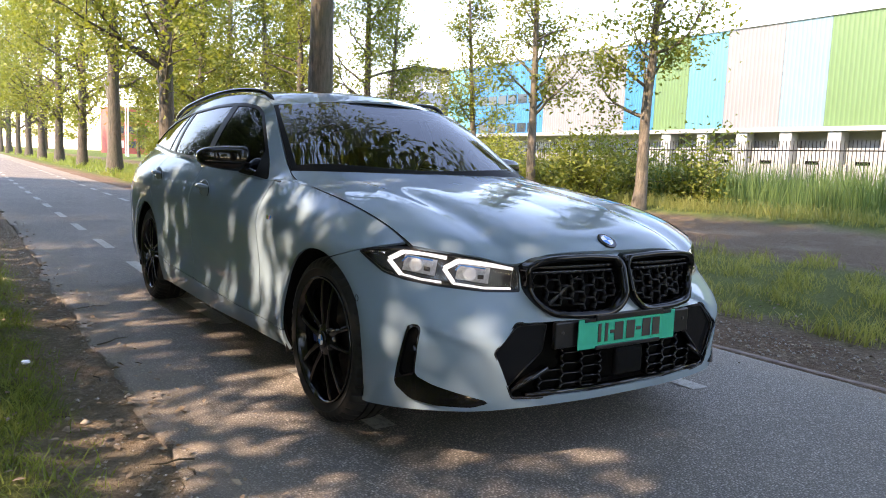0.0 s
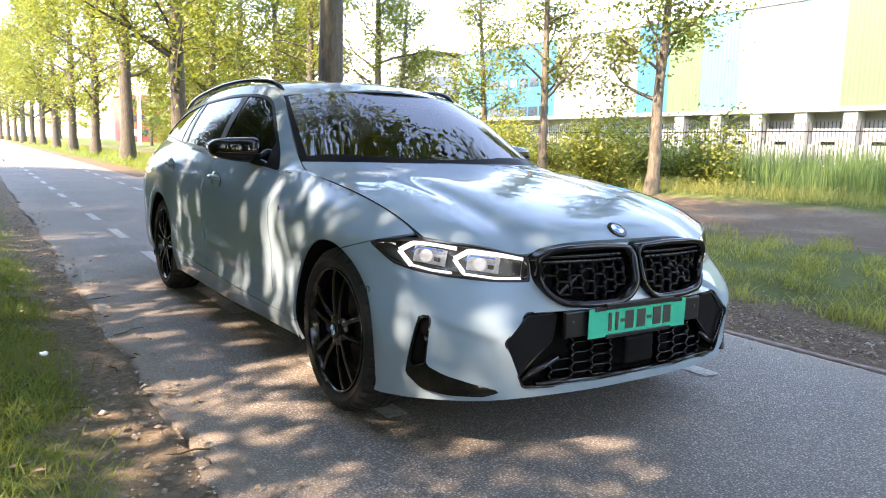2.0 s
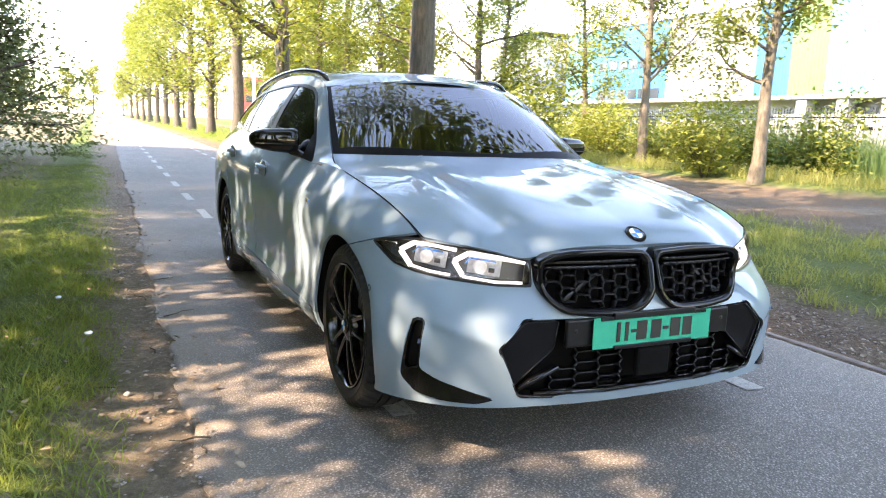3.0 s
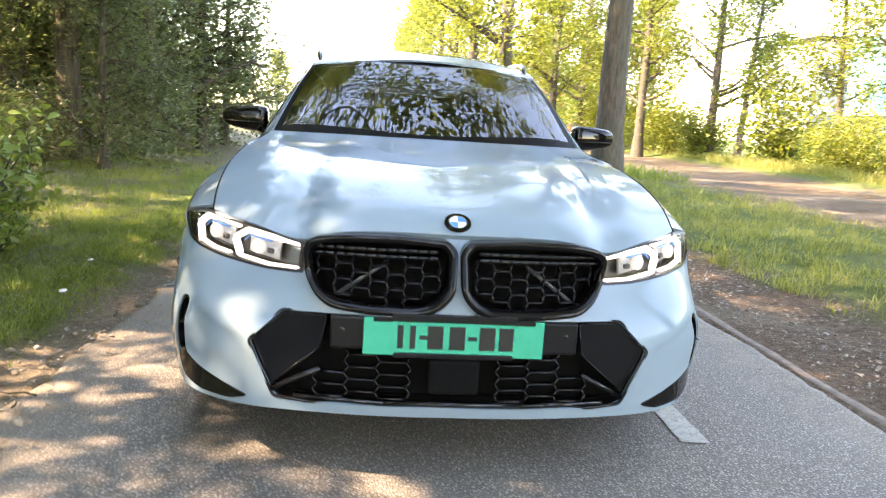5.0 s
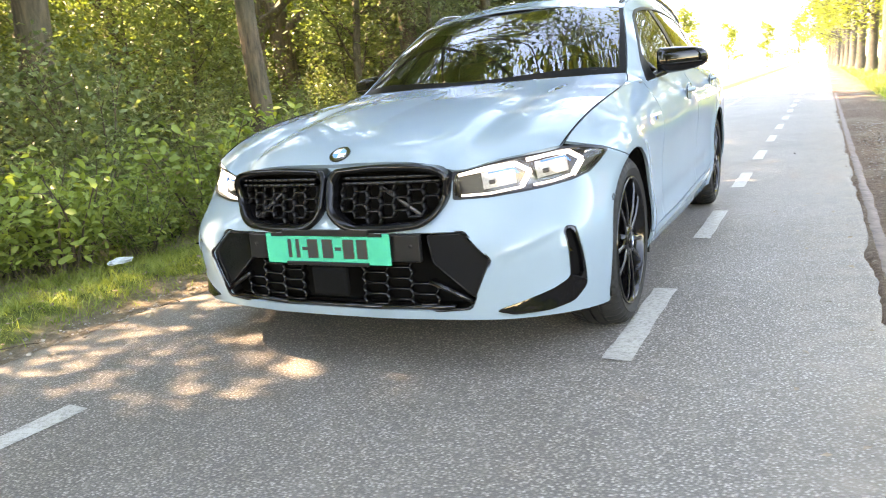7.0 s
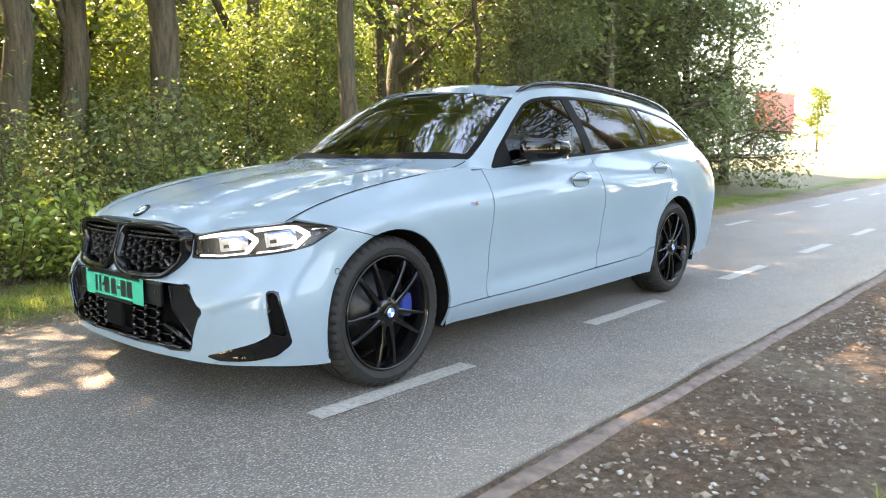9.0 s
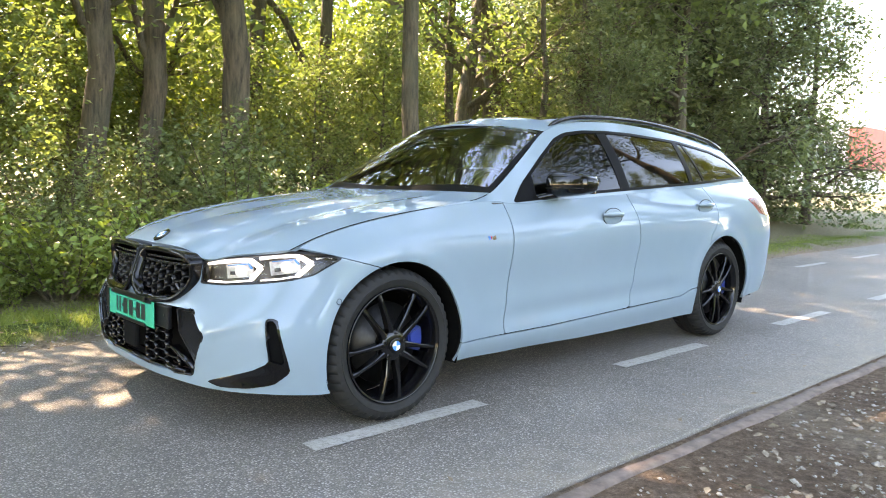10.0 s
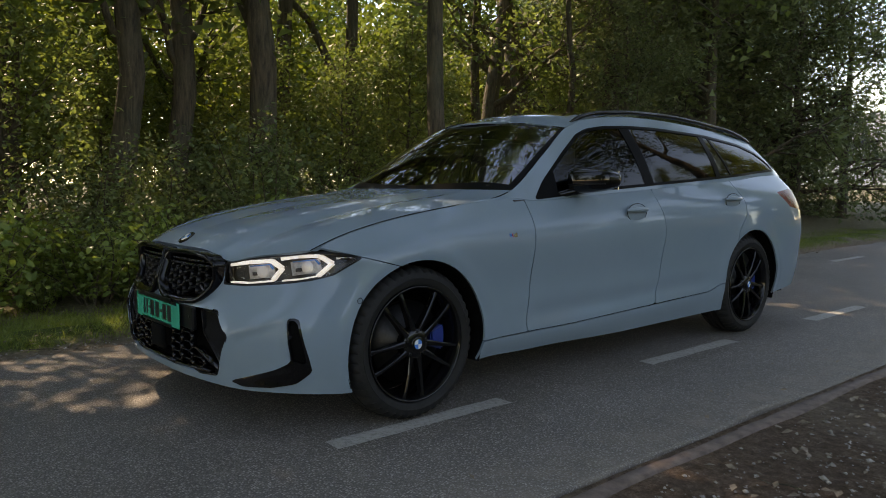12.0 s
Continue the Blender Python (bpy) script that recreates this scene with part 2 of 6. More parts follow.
HEADLINER = plain("headliner", (0.02, 0.02, 0.021), 0.9, 0, 0.1, 60)
ASPHALT = asphalt_material()
ROAD_PAINT = road_paint_material()
GROUND = ground_material()
BARK_POPLAR = bark_material("poplar_bark", (0.042, 0.034, 0.026), (0.135, 0.108, 0.082))
BARK_WOOD = bark_material("wood_bark", (0.034, 0.026, 0.018), (0.135, 0.102, 0.066))
BARK_PALE = bark_material("sapling_and_sunlit_bark", (0.065, 0.052, 0.039), (0.21, 0.172, 0.13))
LEAF_POPLAR = leaf_material("poplar_leaf", (0.095, 0.135, 0.03), (0.22, 0.24, 0.05), (1.0, 0.97, 0.42), scale=0.4)
LEAF_WOOD = leaf_material("wood_leaf", (0.084, 0.134, 0.049), (0.225, 0.278, 0.110), (0.95, 0.97, 0.46), scale=0.5, thin=0.55)
LEAF_SHRUB = leaf_material("shrub_leaf", (0.055, 0.09, 0.034), (0.165, 0.205, 0.088), (0.92, 0.97, 0.5), scale=0.8, thin=0.45)
LEAF_BUSH = leaf_material("bush_leaf", (0.07, 0.125, 0.034), (0.21, 0.28, 0.075), (1.0, 1.0, 0.38), scale=0.9, thin=0.45)
# yellower green, with sun shining through the leaves put into the colour
LEAF_SUN = leaf_material("sunny_leaf", (0.078, 0.132, 0.032), (0.20, 0.25, 0.062), (1.0, 0.97, 0.4), scale=0.5)
LEAF_DARK = leaf_material("fringe_leaf", (0.06, 0.085, 0.045), (0.18, 0.21, 0.105), (0.92, 1.0, 0.5), scale=0.7, thin=0.5)
GRASS = leaf_material("grass_blade", (0.09, 0.165, 0.03), (0.27, 0.31, 0.09), (1.0, 1.0, 0.4), 0.5, scale=1.6)
MEADOW = leaf_material("meadow_blade", (0.12, 0.15, 0.036), (0.34, 0.33, 0.12), (1.0, 1.0, 0.4), 0.5, scale=1.1)
REED = leaf_material("reed_blade", (0.055, 0.11, 0.038), (0.135, 0.205, 0.075), (1.0, 1.0, 0.5), 0.5, scale=0.5)
DRY_LEAF = plain("dry_litter", (0.22, 0.165, 0.115), 0.85, 0, 0.6, 30)
STONE = plain("gravel_stone", (0.33, 0.29, 0.25), 0.8, 0, 0.4, 9)
EDGING = plain("worn_edging", (0.15, 0.105, 0.084), 0.85, 0, 0.45, 14, bumpy=0.6)


# ---- building helpers ----
def mesh_of(name, verts, faces, smooth=False):
    me = bpy.data.meshes.new(name)
    me.from_pydata([tuple(map(float, v)) for v in verts], [], [tuple(map(int, f)) for f in faces])
    if smooth:
        me.shade_smooth()
    return me


def quads_mesh(name, v, q):
    """A big mesh from arrays: v (n, 3), q (m, 3 or 4)."""
    me = bpy.data.meshes.new(name)
    k = q.shape[1]
    me.vertices.add(len(v))
    me.vertices.foreach_set("co", np.ascontiguousarray(v, np.float32).ravel())
    me.loops.add(q.size)
    me.loops.foreach_set("vertex_index", np.ascontiguousarray(q, np.int32).ravel())
    me.polygons.add(len(q))
    me.polygons.foreach_set("loop_start", np.arange(0, q.size, k, dtype=np.int32))
    me.update(calc_edges=True)
    return me


def part(name, data, material, parent, label=""):
    """Links a mesh or a bmesh as one mesh object under a thing or a part."""
    if isinstance(data, bmesh.types.BMesh):
        me = bpy.data.meshes.new(name)
        data.to_mesh(me)
        data.free()
        data = me
    ob = new(name, data)
    if material is not None and not data.materials:
        data.materials.append(material)
    ob.parent = parent
    if label:
        ob["label"] = label
    return ob


def thing(name, label, category, group="", kind="", at=None):
    ob = new(name)
    ob.empty_display_size = 0.2
    if at is not None:
        ob.matrix_basis = at
    return tagged(ob, label, category, group, kind)


def solid(name, data, material, label, category="", group="", kind="", at=None):
    """A thing that is one mesh."""
    ob = part(name, data, material, None)
    if at is not None:
        ob.matrix_basis = at
    return tagged(ob, label, category, group, kind)


def box_bm(sx, sy, sz, at=(0, 0, 0), bevel=0.0, seg=2, turn=None):
    bm = bmesh.new()
    m = Matrix.Translation(at)
    if turn is not None:
        m = m @ turn
    bmesh.ops.create_cube(bm, size=1, matrix=m @ Matrix.Diagonal((sx, sy, sz, 1)))
    if bevel:
        bmesh.ops.bevel(bm, geom=bm.edges[:], offset=bevel, segments=seg, affect="EDGES", profile=0.5)
    return bm


def tube(path, radii, sides=8, closed_end=True):
    """Vertices and quads of a tapered tube along points."""
    path = np.asarray(path, float)
    d = np.gradient(path, axis=0)
    d /= np.linalg.norm(d, axis=1, keepdims=True) + 1e-9
    ref = np.array([0.0, 0, 1]) if abs(d[0][2]) < 0.8 else np.array([1.0, 0, 0])
    v, q = [], []
    a = np.linspace(0, 2 * np.pi, sides, endpoint=False)
    for p, t, r in zip(path, d, radii):
        s = np.cross(t, ref)
        s /= np.linalg.norm(s) + 1e-9
        u = np.cross(s, t)
        v.append(p + r * (np.cos(a)[:, None] * s + np.sin(a)[:, None] * u))
    n = len(path)
    for i in range(n - 1):
        for k in range(sides):
            q.append((i * sides + k, i * sides + (k + 1) % sides, (i + 1) * sides + (k + 1) % sides, (i + 1) * sides + k))
    return np.concatenate(v), np.array(q)


def joined(pieces):
    v, q, n = [], [], 0
    for a, b in pieces:
        v.append(a)
        q.append(np.asarray(b) + n)
        n += len(a)
    return np.concatenate(v), np.concatenate(q)


def tube_mesh(name, pieces, smooth=True):
    v, q = joined(pieces)
    me = quads_mesh(name, v, q)
    if smooth:
        me.shade_smooth()
    return me


def leaves(centres, size, rng, flat=0.5, long=1.5, droop=0.0, far=False, fine=False):
    """Folded pointed leaves, one at each centre, turned at random."""
    n = len(centres)
    nor = rng.normal(size=(n, 3))
    nor[:, 2] = np.abs(nor[:, 2]) + flat
    nor /= np.linalg.norm(nor, axis=1, keepdims=True)
    ax = rng.normal(size=(n, 3))
    ax[:, 2] -= droop
    ax -= nor * (ax * nor).sum(1, keepdims=True)
    ax /= np.linalg.norm(ax, axis=1, keepdims=True) + 1e-9
    side = np.cross(nor, ax)
    s = size * rng.uniform(0.6, 1.25, (n, 1))
    if far:
        w = np.stack([centres - ax * s * 0.55 * long, centres + side * s * 0.62 + ax * s * 0.3, centres - side * s * 0.5 + ax * s * 0.55 * long], 1)
        return w.reshape(-1, 3), np.arange(3 * n).reshape(n, 3)
    if not fine:
        w = np.stack([centres - ax * s * 0.5 * long, centres + side * s * 0.45 + nor * s * 0.12 - ax * s * 0.08, centres + ax * s * 0.5 * long, centres - side * s * 0.45 + nor * s * 0.12 - ax * s * 0.08], 1)
        return w.reshape(-1, 3), np.arange(4 * n).reshape(n, 4)
    v = np.empty((n, 6, 3))
    v[:, 0] = centres - ax * s * 0.5 * long
    v[:, 1] = centres + side * s * 0.40 + nor * s * 0.10 - ax * s * 0.28 * long
    v[:, 2] = centres + side * s * 0.36 + nor * s * 0.12 + ax * s * 0.12 * long
    v[:, 3] = centres + ax * s * 0.55 * long - nor * s * 0.12
    v[:, 4] = centres - side * s * 0.36 + nor * s * 0.12 + ax * s * 0.12 * long
    v[:, 5] = centres - side * s * 0.40 + nor * s * 0.10 - ax * s * 0.28 * long
    k = 6 * np.arange(n)[:, None]
    return v.reshape(-1, 3), np.concatenate([k + [0, 1, 2, 3], k + [0, 3, 4, 5]])


def height_at(x, y):
    """The lie of the land: level at the car, rising a little ahead, a shallow ditch past the dirt track."""
    x, y = np.asarray(x, float), np.asarray(y, float)
    z = 0.006 * np.maximum(y - 6, 0) ** 1.0 * (1 - np.exp(-np.maximum(y - 6, 0) / 8))
    z = np.minimum(z, 1.6)
    xs = x - 0.014 * y
    z = z - 0.028 * (1 / (1 + np.exp((xs + 1.53) / 0.03))) + 0.06 * np.exp(-((xs + 2.1) / 0.3) ** 2) + 0.25 / (1 + np.exp((xs + 4.5) / 0.5))
    z = z - 0.021 / (1 + np.exp(-(xs - 1.79) / 0.012)) + 0.05 / (1 + np.exp(-(xs - 3.1) / 0.2))
    z = z + 0.25 * np.exp(-((xs - 12.5) / 1.2) ** 2) - 0.7 * np.exp(-((xs - 16.5) / 2.2) ** 2)
    return z


# ---- ground, road ----
def rx(x, y):
    """Across the road, which runs a little askew to the car."""
    return x + 0.014 * y


def build_ground():
    gx = np.unique(np.concatenate([np.linspace(-400, -30, 14), np.linspace(-30, -4, 30), np.linspace(-4, 4.5, 120), np.linspace(4.5, 24, 60), np.linspace(24, 60, 12), np.linspace(60, 420, 12)]))
    gy = np.unique(np.concatenate([np.linspace(-300, -12, 14), np.linspace(-12, 30, 120), np.linspace(30, 140, 40), np.linspace(140, 900, 16)]))
    X, Y = np.meshgrid(gx, gy)
    XS = X + 0.014 * np.clip(Y, -50, 150)
    Z = height_at(XS, Y)
    near = (np.abs(X) < 26) & (Y > -12) & (Y < 40)
    bumps = np.array([noise.noise((x * 2.1, y * 2.1, 0)) * 0.018 + noise.noise((x * 0.5, y * 0.5, 3)) * 0.03 for x, y in zip(XS.ravel(), Y.ravel())]).reshape(X.shape)
    off_road = 1 - np.exp(-np.maximum(0, np.maximum(X - 1.95, -1.6 - X)) / 0.25)
    Z = Z + bumps * off_road * near
    under = (X > -1.44) & (X < 1.72)
    Z = Z - 0.05 * under
    v = np.stack([XS, Y, Z], -1).reshape(-1, 3)
    n, m = X.shape
    i = np.arange(n * m).reshape(n, m)
    q = np.stack([i[:-1, :-1], i[:-1, 1:], i[1:, 1:], i[1:, :-1]], -1).reshape(-1, 4)
    me = quads_mesh("ground", v, q)
    me.shade_smooth()
    solid("ground", me, GROUND, "earth and rough grass verges beside the path", "ground", kind="structure")


def build_road():
    """A narrow asphalt path with crumbling edges."""
    rng = np.random.default_rng(3)
    ys = np.unique(np.concatenate([np.linspace(-300, -8, 30), np.linspace(-8, 16, 420), np.linspace(16, 60, 120), np.linspace(60, 420, 30)]))
    cols = np.array([-1.475, -1.47, -1.44, -1.2, -0.6, 0, 0.6, 1.2, 1.735, 1.77, 1.775])
    V = []
    for y in ys:
        wl = 0.045 * noise.noise((y * 3.3, 1.5, 0)) + 0.035 * noise.noise((y * 0.7, 4.5, 0)) + 0.02 * noise.noise((y * 12, 7, 0)) + 0.012 * noise.noise((y * 30, 5, 0))
        wr = 0.035 * noise.noise((y * 3.1, 9.5, 0)) + 0.035 * noise.noise((y * 0.6, 14.5, 0)) + 0.018 * noise.noise((y * 12, 17, 0)) + 0.01 * noise.noise((y * 29, 15, 0))
        base = float(height_at(0.014 * y, y))
        for k, c in enumerate(cols):
            x = c + (wl if k < 3 else wr if k > 7 else 0)
            z = base + 0.004 + 0.012 * (1 - (c / 1.6) ** 2) - 0.012
            if k in (0, 10):
                z = base - 0.07
            V.append((x + 0.014 * min(y, 150), y, z))
    n, m = len(ys), len(cols)
    i = np.arange(n * m).reshape(n, m)
    q = np.stack([i[:-1, :-1], i[:-1, 1:], i[1:, 1:], i[1:, :-1]], -1).reshape(-1, 4)
    me = quads_mesh("road", np.array(V), q)
    me.shade_smooth()
    solid("road", me, ASPHALT, "worn grey asphalt path with crumbling edges", "road", kind="structure")


def road_z(x, y):
    return float(height_at(0.014 * y, y)) + 0.004 + 0.012 * (1 - (x / 1.6) ** 2) - 0.012


def build_dashes():
    """Worn white lane dashes, two rows."""
    rng = np.random.default_rng(8)
    for x0, start, group in ((0.925, -0.45, "lane dashes by the open side"), (-0.70, -0.20, "lane dashes by the woods side")):
        for k in range(-3, 26):
            y0 = start + 2.04 * k
            n, w, ln = 10, 0.10, 0.93
            v, q = [], []
            for a in range(n + 1):
                y = y0 + ln * a / n
                for s in (-1, 1):
                    x = x0 + s * w / 2 + rng.uniform(-0.004, 0.004)
                    v.append((rx(x, y), y + rng.uniform(-0.004, 0.004), road_z(x0, y) + 0.004))
            for a in range(n):
                q.append((2 * a, 2 * a + 1, 2 * a + 3, 2 * a + 2))
            ob = solid("lane_dash", mesh_of("lane_dash", v, q), ROAD_PAINT, "worn white painted lane dash on asphalt", "road marking", group)


build_ground()
build_road()
build_dashes()


def build_edge():
    """The worn reddish edging that shows beside the asphalt."""
    ys = np.linspace(-6, 22, 360)
    v, q = [], []
    for y in ys:
        a = 0.02 * noise.noise((y * 2.1, 31, 0)) + 0.012 * noise.noise((y * 9, 33, 0))
        b = 0.02 * noise.noise((y * 1.7, 41, 0)) + 0.01 * noise.noise((y * 7, 43, 0))
        z = float(height_at(0.014 * y, y))
        for x, h in ((1.765, -0.05), (1.793 + a * 0.4, -0.022), (1.805 + a * 0.8, -0.011), (1.862 + b * 0.9, -0.013), (1.885 + b * 0.9, -0.05)):
            v.append((rx(x, y), y, z + h + 0.004 * noise.noise((y * 12, x * 40, 2))))
    for k in range(len(ys) - 1):
        for j in range(4):
            q.append((k * 5 + j, k * 5 + j + 1, k * 5 + 6 + j, k * 5 + 5 + j))
    me = mesh_of("road_edging", v, q, True)
    solid("road_edging", me, EDGING, "worn brown edging sunk beside the asphalt", "kerb", kind="structure")


build_edge()


# ---- trees and undergrowth ----
def limb_path(rng, start, way, length, n=7, wander=0.12, rise=0.0):
    p, d, out = np.array(start, float), np.array(way, float) / np.linalg.norm(way), []
    for _ in range(n):
        out.append(p.copy())
        d = d + rng.normal(size=3) * wander + np.array([0, 0, rise])
        d /= np.linalg.norm(d)
        p = p + d * length / (n - 1)
    return np.array(out)


def make_tree(name, label, group, seed, height, radius, crown_from, spread, limbs, leaf_n, leaf_size, bark, leaf, lean=(0, 0), rise=0.1, clump=0.55, fork=0, droop=0.3, down=0.0, twist=0.03, twigs=2, extra=(), far=False):
    """A tapered trunk with limbs and twigs, and leaves in clumps round the twigs."""
    rng = np.random.default_rng(seed)
    root = thing(name, label, "tree", group)
    n = 14
    t = np.linspace(0, 1, n)
    trunk = np.stack([lean[0] * t * height + twist * height * np.cumsum(rng.normal(size=n)) / n, lean[1] * t * height + twist * height * np.cumsum(rng.normal(size=n)) / n, t * height - 0.15], -1)
    trunk[0, :2] = 0
    flare = 1 + 0.38 * np.exp(-t * height / 0.35)
    r = radius * (1 - 0.85 * t) * flare
    pieces = [tube(trunk, r, 12 if twigs > 1 else 8)]
    spots, weight = [], []

    def along(f):
        k = f * (n - 1)
        i = min(int(k), n - 2)
        return trunk[i] + (trunk[i + 1] - trunk[i]) * (k - i), r[i]

    for j in range(limbs + len(extra)):
        f = crown_from + (0.97 - crown_from) * ((j + rng.uniform(0, 0.8)) / limbs)
        a = rng.uniform(0, 2 * np.pi)
        if j >= limbs:
            f, a = extra[j - limbs][:2]
        at, rr = along(f)
        up = rng.uniform(0.15, 0.6) + f * 0.5 - down
        taper = (1 - 0.65 * (f - crown_from) / (1 - crown_from))
        ln = spread * rng.uniform(0.65, 1.15) * taper
        if j >= limbs:
            up, ln = extra[j - limbs][2:]
        path = limb_path(rng, at, (np.cos(a), np.sin(a), up), ln, 7, 0.14, rise * 0.3)
        pieces.append(tube(path, np.linspace(rr * 0.42, 0.008, 7), 5 if twigs > 1 else 4))
        for f2 in (0.35, 0.55, 0.75, 0.95):
            k = int(f2 * 6)
            b = path[k]
            for _ in range(twigs):
                tw = limb_path(rng, b, path[min(k + 1, 6)] - path[k - 1] + rng.normal(size=3) * ln * 0.22, ln * rng.uniform(0.25, 0.5), 4, 0.2, -0.02 * droop)
                pieces.append(tube(tw, np.linspace(rr * 0.12 + 0.004, 0.003, 4), 3))
                spots += [tw[1], tw[2], tw[3], tw[3]]
    if fork:
        at, rr = along(fork)
        for s in (2.3,):
            path = limb_path(rng, at, (np.cos(seed + s), np.sin(seed + s), 1.1), height * 0.5, 8, 0.1, 0.05)
            pieces.append(tube(path, np.linspace(rr * 0.62, 0.03, 8), 9))
            spots += [path[5], path[6], path[7]]
    part("trunk", tube_mesh("trunk", pieces), bark, root, "ridged brown bark")
    spots = np.array(spots)
    pick = spots[rng.integers(0, len(spots), leaf_n)]
    c = pick + rng.normal(size=(leaf_n, 3)) * clump * np.array([1, 1, 0.75]) * rng.uniform(0.3, 1, (leaf_n, 1))
    c[:, 2] -= droop * rng.uniform(0, 1, leaf_n) ** 2
    c[:, 2] = np.maximum(c[:, 2], 0.15)
    part("crown", quads_mesh("crown", *leaves(c, leaf_size, rng, droop=droop, far=far)), leaf, root, "small leaves in loose clumps")
    return root


def make_bush(name, label, group, seed, height, width, leaf_n, leaf_size, leaf, stems=9, upright=0.8, base=0.15, far=False, fine=False):
    """Stems from one foot with leaves along them."""
    rng = np.random.default_rng(seed)
    root = thing(name, label, "bush", group)
    pieces, spots = [], []
    for j in range(stems):
        a = rng.uniform(0, 2 * np.pi)
        d = rng.uniform(0.1, 1.0)
        path = limb_path(rng, (np.cos(a) * 0.1, np.sin(a) * 0.1, -0.05), (np.cos(a) * d * width / height, np.sin(a) * d * width / height, upright), height * rng.uniform(0.7, 1.1), 8, 0.1)
        pieces.append(tube(path, np.linspace(0.016, 0.003, 8) * (0.5 + height * 0.3), 4))
        for k in range(1, 8):
            spots.append(path[k])
            if k > 1 and k % 2 == 0:
                tw = limb_path(rng, path[k], rng.normal(size=3) + np.array([0, 0, 0.3]), 0.35 * width * rng.uniform(0.5, 1), 3, 0.2)
                pieces.append(tube(tw, np.linspace(0.006, 0.002, 3), 3))
                spots += [tw[1], tw[2], tw[2]]
    spots = np.array(spots)
    pick = spots[rng.integers(0, len(spots), leaf_n)]
    c = pick + rng.normal(size=(leaf_n, 3)) * 0.16 * width
    c[:, 2] = np.where(c[:, 2] < base, base + rng.uniform(0, 0.4, leaf_n) * height, c[:, 2])
    part("stem_frame", tube_mesh("stem_frame", pieces), BARK_WOOD, root, "thin brown stems")
    part("foliage", quads_mesh("foliage", *leaves(c, leaf_size, rng, droop=0.3, far=far, fine=fine)), leaf, root, "dense small green leaves")
    return root


def stand(x, y, turn=0.0, size=1.0, lift=0.0):
    return Matrix.Translation((rx(x, y), y, float(height_at(rx(x, y), y)) + lift)) @ Matrix.Rotation(radians(turn), 4, "Z") @ Matrix.Diagonal((size, size, size, 1))


def place(kinds, spots):
    """Each kind is built once and stands on its first spot; the rest are copies."""
    used = set()
    for k, x, y, turn, size in spots:
        m = stand(x, y, turn, size)
        if k not in used:
            kinds[k].matrix_basis = m
            used.add(k)
        else:
            copy_thing(kinds[k], m)


def build_avenue():
    label = "tall poplar with a ridged trunk and yellow-green crown on the verge"
    # the nearest one reaches out high over the path
    high = [(0.40, 1.62, 0.55, 7.0), (0.42, 1.95, 0.62, 7.5), (0.46, 1.35, 0.5, 6.5), (0.50, 1.75, 0.45, 6.8), (0.36, 1.5, 0.75, 6.6), (0.44, 2.3, 0.5, 6.0), (0.54, 2.0, 0.35, 6.5), (0.38, 2.7, 0.8, 5.0), (0.48, 3.3, 0.6, 4.5), (0.42, 2.15, 0.55, 8.0), (0.46, 2.3, 0.5, 8.0), (0.5, 2.2, 0.4, 8.0), (0.40, 2.45, 0.6, 7.5), (0.52, 1.9, 0.5, 7.6), (0.44, 2.0, 0.65, 8.2), (0.48, 2.55, 0.45, 7.4), (0.39, 2.05, 0.75, 8.0)]
    kinds = [make_tree("poplar_tree", label, "avenue poplars", 10, 17.0, 0.30, 0.30, 4.6, 26, 40000, 0.12, BARK_POPLAR, LEAF_POPLAR, rise=0.3, clump=0.55, droop=0.7, twist=0.012, extra=high, far=True),
             make_tree("poplar_tree", label, "avenue poplars", 11, 17.0, 0.30, 0.36, 4.6, 30, 16000, 0.115, BARK_POPLAR, LEAF_POPLAR, rise=0.25, clump=0.6, droop=0.9, twist=0.012, down=0.1)]
    kinds += [make_tree("poplar_tree", label, "avenue poplars", 12 + i, 17.0, 0.30, 0.17, 4.3, 30, 13000, 0.125, BARK_POPLAR, LEAF_POPLAR, rise=0.25, clump=0.7, droop=0.9, twist=0.012, down=0.15, twigs=1, far=True) for i in range(2)]
    # those from -11 on are unseen, added behind the camera to fill reflections
    ys = [-0.9, 11.3, 23.5, 32.6, 41.5, 50.5, 60, 70, 80, 91, 103, 118, 136, -11, -20, -29, -40, -54]
    spots = [(0 if i == 0 else 1 if i == 1 else 2 + i % 2, 4.32 - 0.0155 * y, y, 0.0 if i == 0 else i * 77.0 + 20, 1.0 - 0.04 * (i % 3)) for i, y in enumerate(ys)]
    spots += [(2, 10.6, 28, 40, 0.8), (3, 12.6, 25.5, 130, 0.7), (2, 8.8, 37, 200, 0.9), (3, 11.5, 41, 300, 0.9)]
    place(kinds, spots)


def build_saplings():
    kinds = [make_tree("sapling_tree", "slender young poplar with a pale leaning trunk on the ditch bank", "young trees on the bank", 30 + i, 9.5, 0.15, 0.24, 1.9, 24, 9000, 0.078, BARK_PALE, LEAF_POPLAR, lean=(0.05, 0.0), rise=0.5, clump=0.36, droop=0.3, twigs=1, far=True) for i in range(2)]
    spots = [(0, 11.5, 9.3, 0, 1.0), (1, 12.85, 14.9, 70, 1.05), (0, 15.0, 20.8, 160, 1.0), (1, 15.5, 29, 20, 1.15), (0, 13.5, 37, 250, 1.2), (1, 11.0, 33, 111, 1.3), (0, 9.5, 45, 80, 1.5), (1, 12, 55, 10, 1.5), (1, 17, 44, 200, 1.4)]
    place(kinds, spots)


